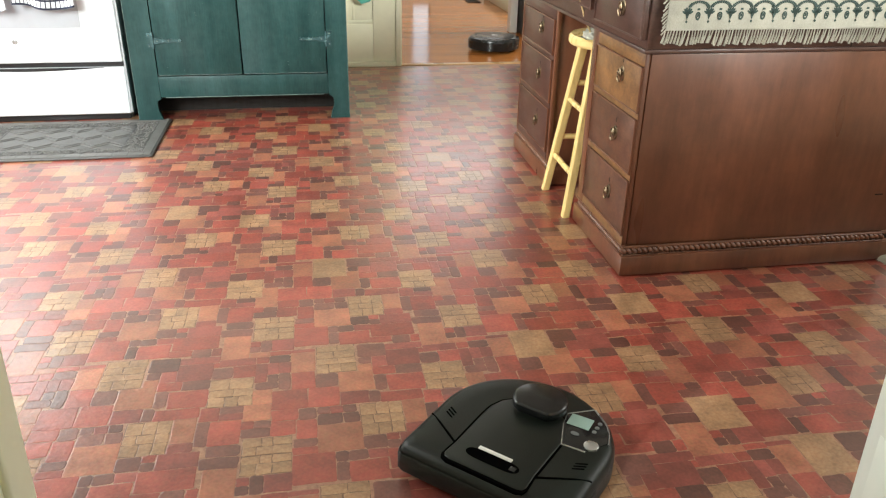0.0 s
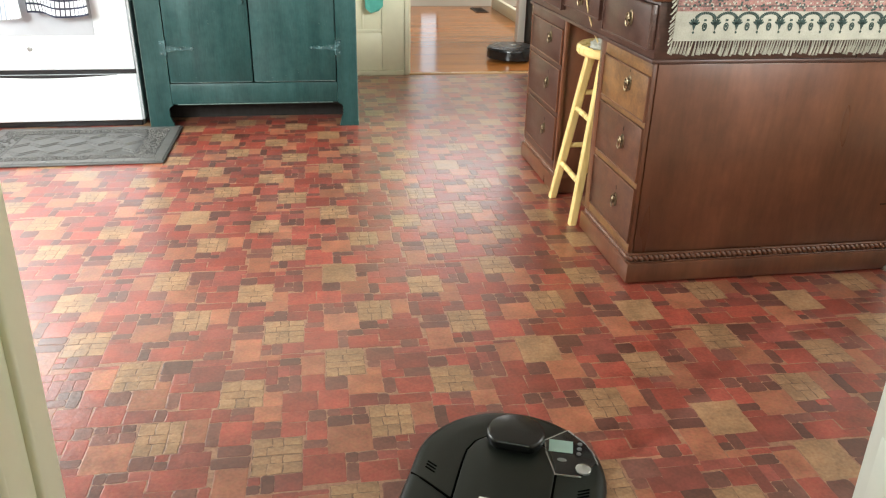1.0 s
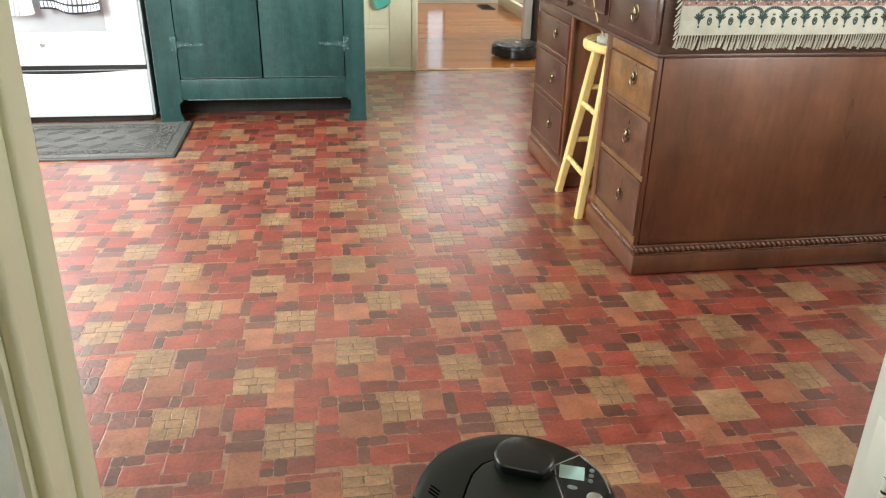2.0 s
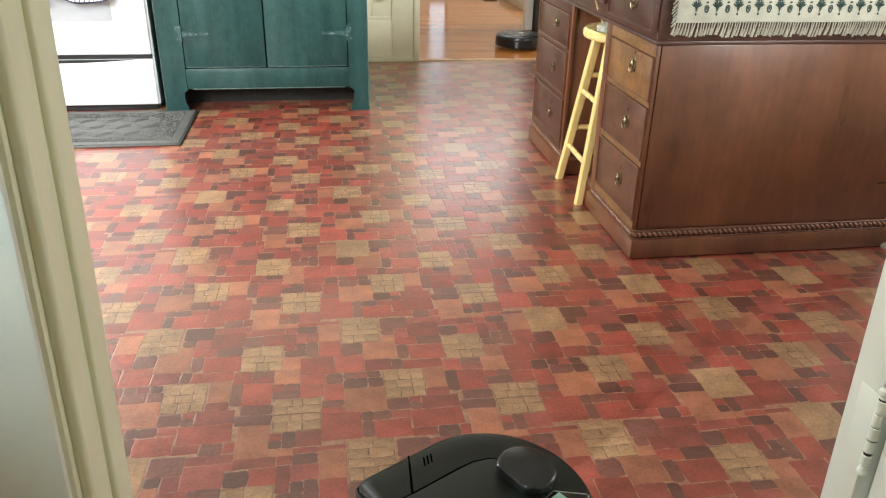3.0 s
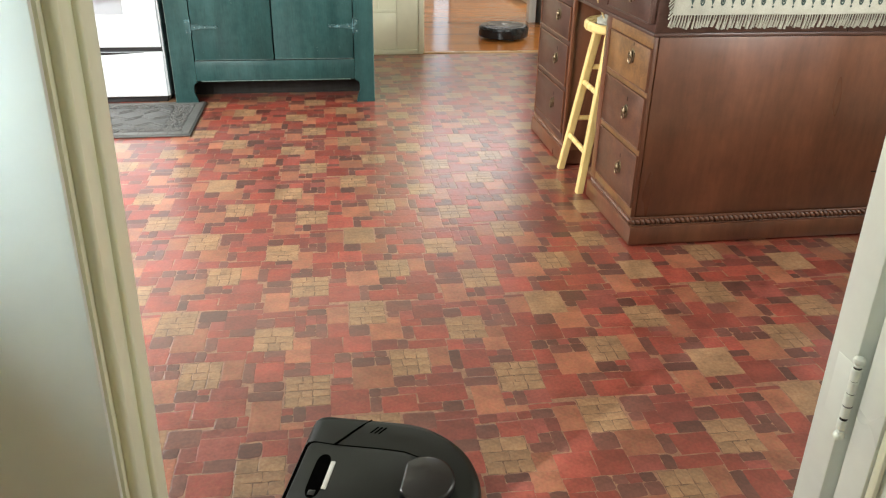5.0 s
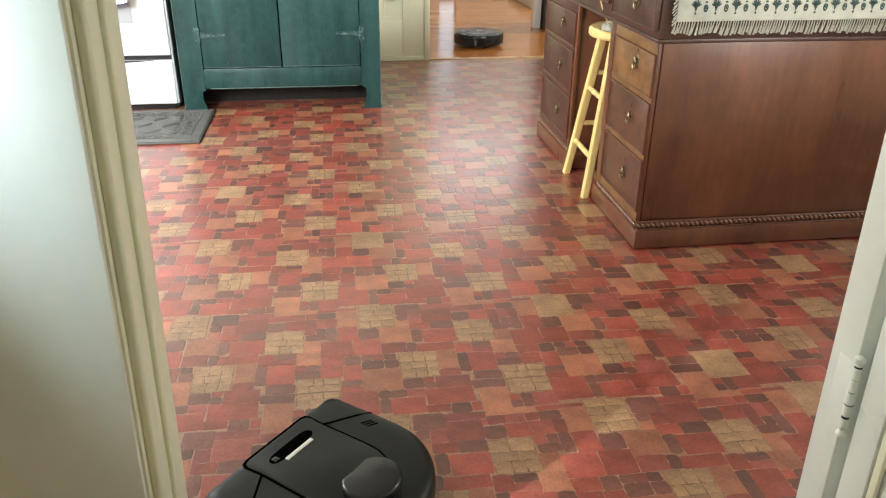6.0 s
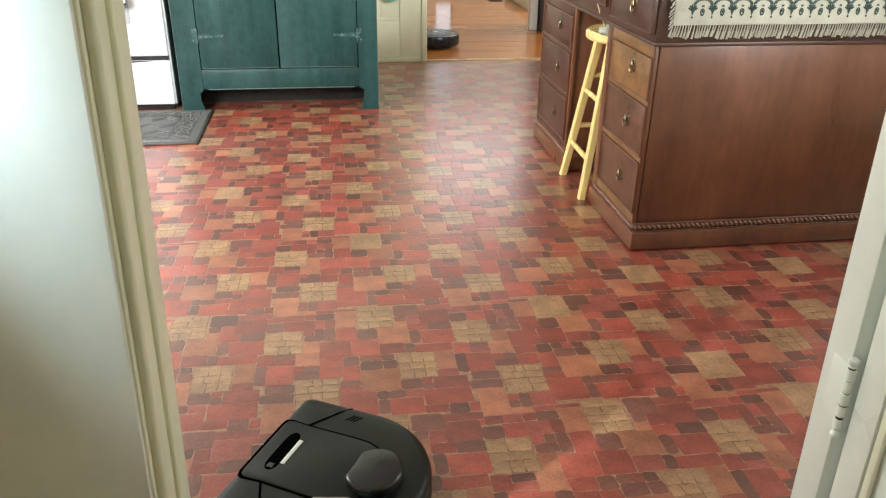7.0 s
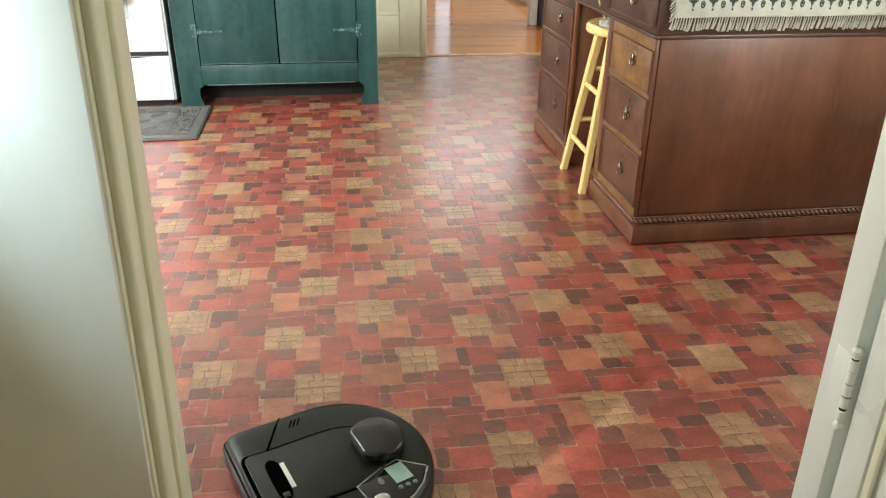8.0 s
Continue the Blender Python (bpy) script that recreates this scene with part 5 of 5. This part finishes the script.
def vinyl_floor():
    bm = box(B(), -2.4, 3.0, 0.70, 4.9145, -0.06, -0.0003)
    floor = structure("floor", bm, GROUT, "embossed vinyl floor printed as red, orange, tan and brown bricks", "floor", 0)
    bricks, stones = repeat_bricks()
    kinds = "RMODT"
    rnd = random.Random(12)
    shapes = []
    slabs = [("T", *t) for t in TANS]
    for n, (kind, x0, x1, y0, y1) in enumerate(bricks + stones + slabs):
        small = len(bricks) <= n < len(bricks) + len(stones)
        w, h = (x1 - x0) * U + (-0.0002 if small else 0.0026), (y1 - y0) * U + (-0.0002 if small else 0.0026)
        corner = 0.0014 if small else min(0.24 * min(w, h), 0.006 if kind == "D" else 0.003)
        v, f = brick_shape(w, h, corner, 0.0010 if small else 0.0018, rnd)
        lift = (n * 37 % 100) * 0.000002          # no two tops in one plane
        v = [(a, b, c + lift) for a, b, c in v]
        mesh = bpy.data.meshes.new("brick")
        mesh.from_pydata(v, [], f)
        mesh.materials.append(BRICK[kind])
        cx, cy = (x0 + x1) / 2, (y0 + y1) / 2
        block = next((q for q, t in enumerate(TANS) if t[0] < cx < t[1] and t[2] < cy < t[3]), 0) if kind == "T" else -1
        shapes.append((kind, cx * U, cy * U, v, f, mesh, block, kind == "T" and not small))
    single = 0
    verts, faces, slots = [], [], []
    cv, cf = [], []
    for i in range(-7, 6):
        for j in range(-3, 9):
            for x0, x1, y0, y1 in TANS:
                ax, bx = ORIGIN_X + i * CELL + x0 * U, ORIGIN_X + i * CELL + x1 * U
                ay, by = ORIGIN_Y + j * CELL + y0 * U, ORIGIN_Y + j * CELL + y1 * U
                if ax < -2.39 or bx > 2.99 or ay < 0.71 or by > 4.91:
                    continue
                base = len(cv)
                cv += [(ax, ay, -0.0002), (bx, ay, -0.0002), (bx, by, -0.0002), (ax, by, -0.0002)]
                cf.append((base, base + 1, base + 2, base + 3))
            for kind, x, y, v, f, mesh, block, slab in shapes:
                # some tan blocks are crazed into stones, others are whole
                whole = (block == 0 and i > 0) or (block == 2 and (i + j) % 3 == 0) or (block == 1 and i > 2)
                if block >= 0 and slab != whole:
                    continue
                px, py = ORIGIN_X + i * CELL + x, ORIGIN_Y + j * CELL + y
                if not (-2.36 < px < 2.96 and 0.74 < py < 4.87):
                    continue
                if single < 300 and 0.15 < px < 1.25 and 1.12 < py < 1.90:
                    ob = new("brick", mesh)
                    ob.location = (px, py, 0)
                    ob.parent = floor
                    single += 1
                    continue
                base = len(verts)
                verts += [(a + px, b + py, c) for a, b, c in v]
                faces += [tuple(base + q for q in face) for face in f]
                slots += [kinds.index(kind)] * len(f)
    mesh = bpy.data.meshes.new("bricks")
    mesh.from_pydata(verts, [], faces)
    for k in kinds:
        mesh.materials.append(BRICK[k])
    mesh.polygons.foreach_set("material_index", slots)
    ob = tagged(new("bricks", mesh), kind="stuff")
    ob.parent = floor
    mesh = bpy.data.meshes.new("stone_beds")
    mesh.from_pydata(cv, [], cf)
    mesh.materials.append(CRACK)
    ob = tagged(new("stone_beds", mesh), kind="stuff")
    ob.parent = floor


vinyl_floor()


def motions():
    walk(robot, [(t, pose(x, y, 0, 0, 0, a)) for t, x, y, a in (
        (0.0, 0.689, 1.479, 317.1), (0.5, 0.658, 1.435, 325.3), (1.0, 0.628, 1.389, 337.5), (1.5, 0.613, 1.334, 344.5),
        (2.0, 0.602, 1.283, 336.0), (2.8, 0.5625, 1.221, 304.7), (3.0, 0.548, 1.211, 299.2), (3.5, 0.512, 1.192, 286.5),
        (4.0, 0.473, 1.188, 276.4), (4.5, 0.414, 1.183, 264.7), (5.8, 0.276, 1.2145, 234.6), (6.0, 0.2634, 1.2256, 229.5),
        (6.5, 0.2581, 1.2291, 227.2), (7.0, 0.2614, 1.2334, 240.5), (7.5, 0.2642, 1.2365, 266.0), (8.0, 0.2628, 1.2429, 291.9))])
    walk(far_robot, [(t, pose(x, y, 0, 0, 0, a)) for t, x, y, a in (
        (0.0, 1.537, 5.37, 40), (0.5, 1.578, 5.38, 38), (1.0, 1.608, 5.36, 34), (1.5, 1.583, 5.33, 30), (3.0, 1.607, 5.34, 22),
        (3.5, 1.583, 5.35, 20), (4.0, 1.572, 5.38, 18), (4.5, 1.557, 5.41, 16), (5.0, 1.478, 5.40, 14), (5.8, 1.316, 5.37, 8), (6.0, 1.268, 5.39, 6),
        (6.5, 1.138, 5.44, 0), (7.0, 0.990, 5.42, -6), (7.5, 0.815, 5.34, -10), (8.0, 0.64, 5.34, -12))])


motions()
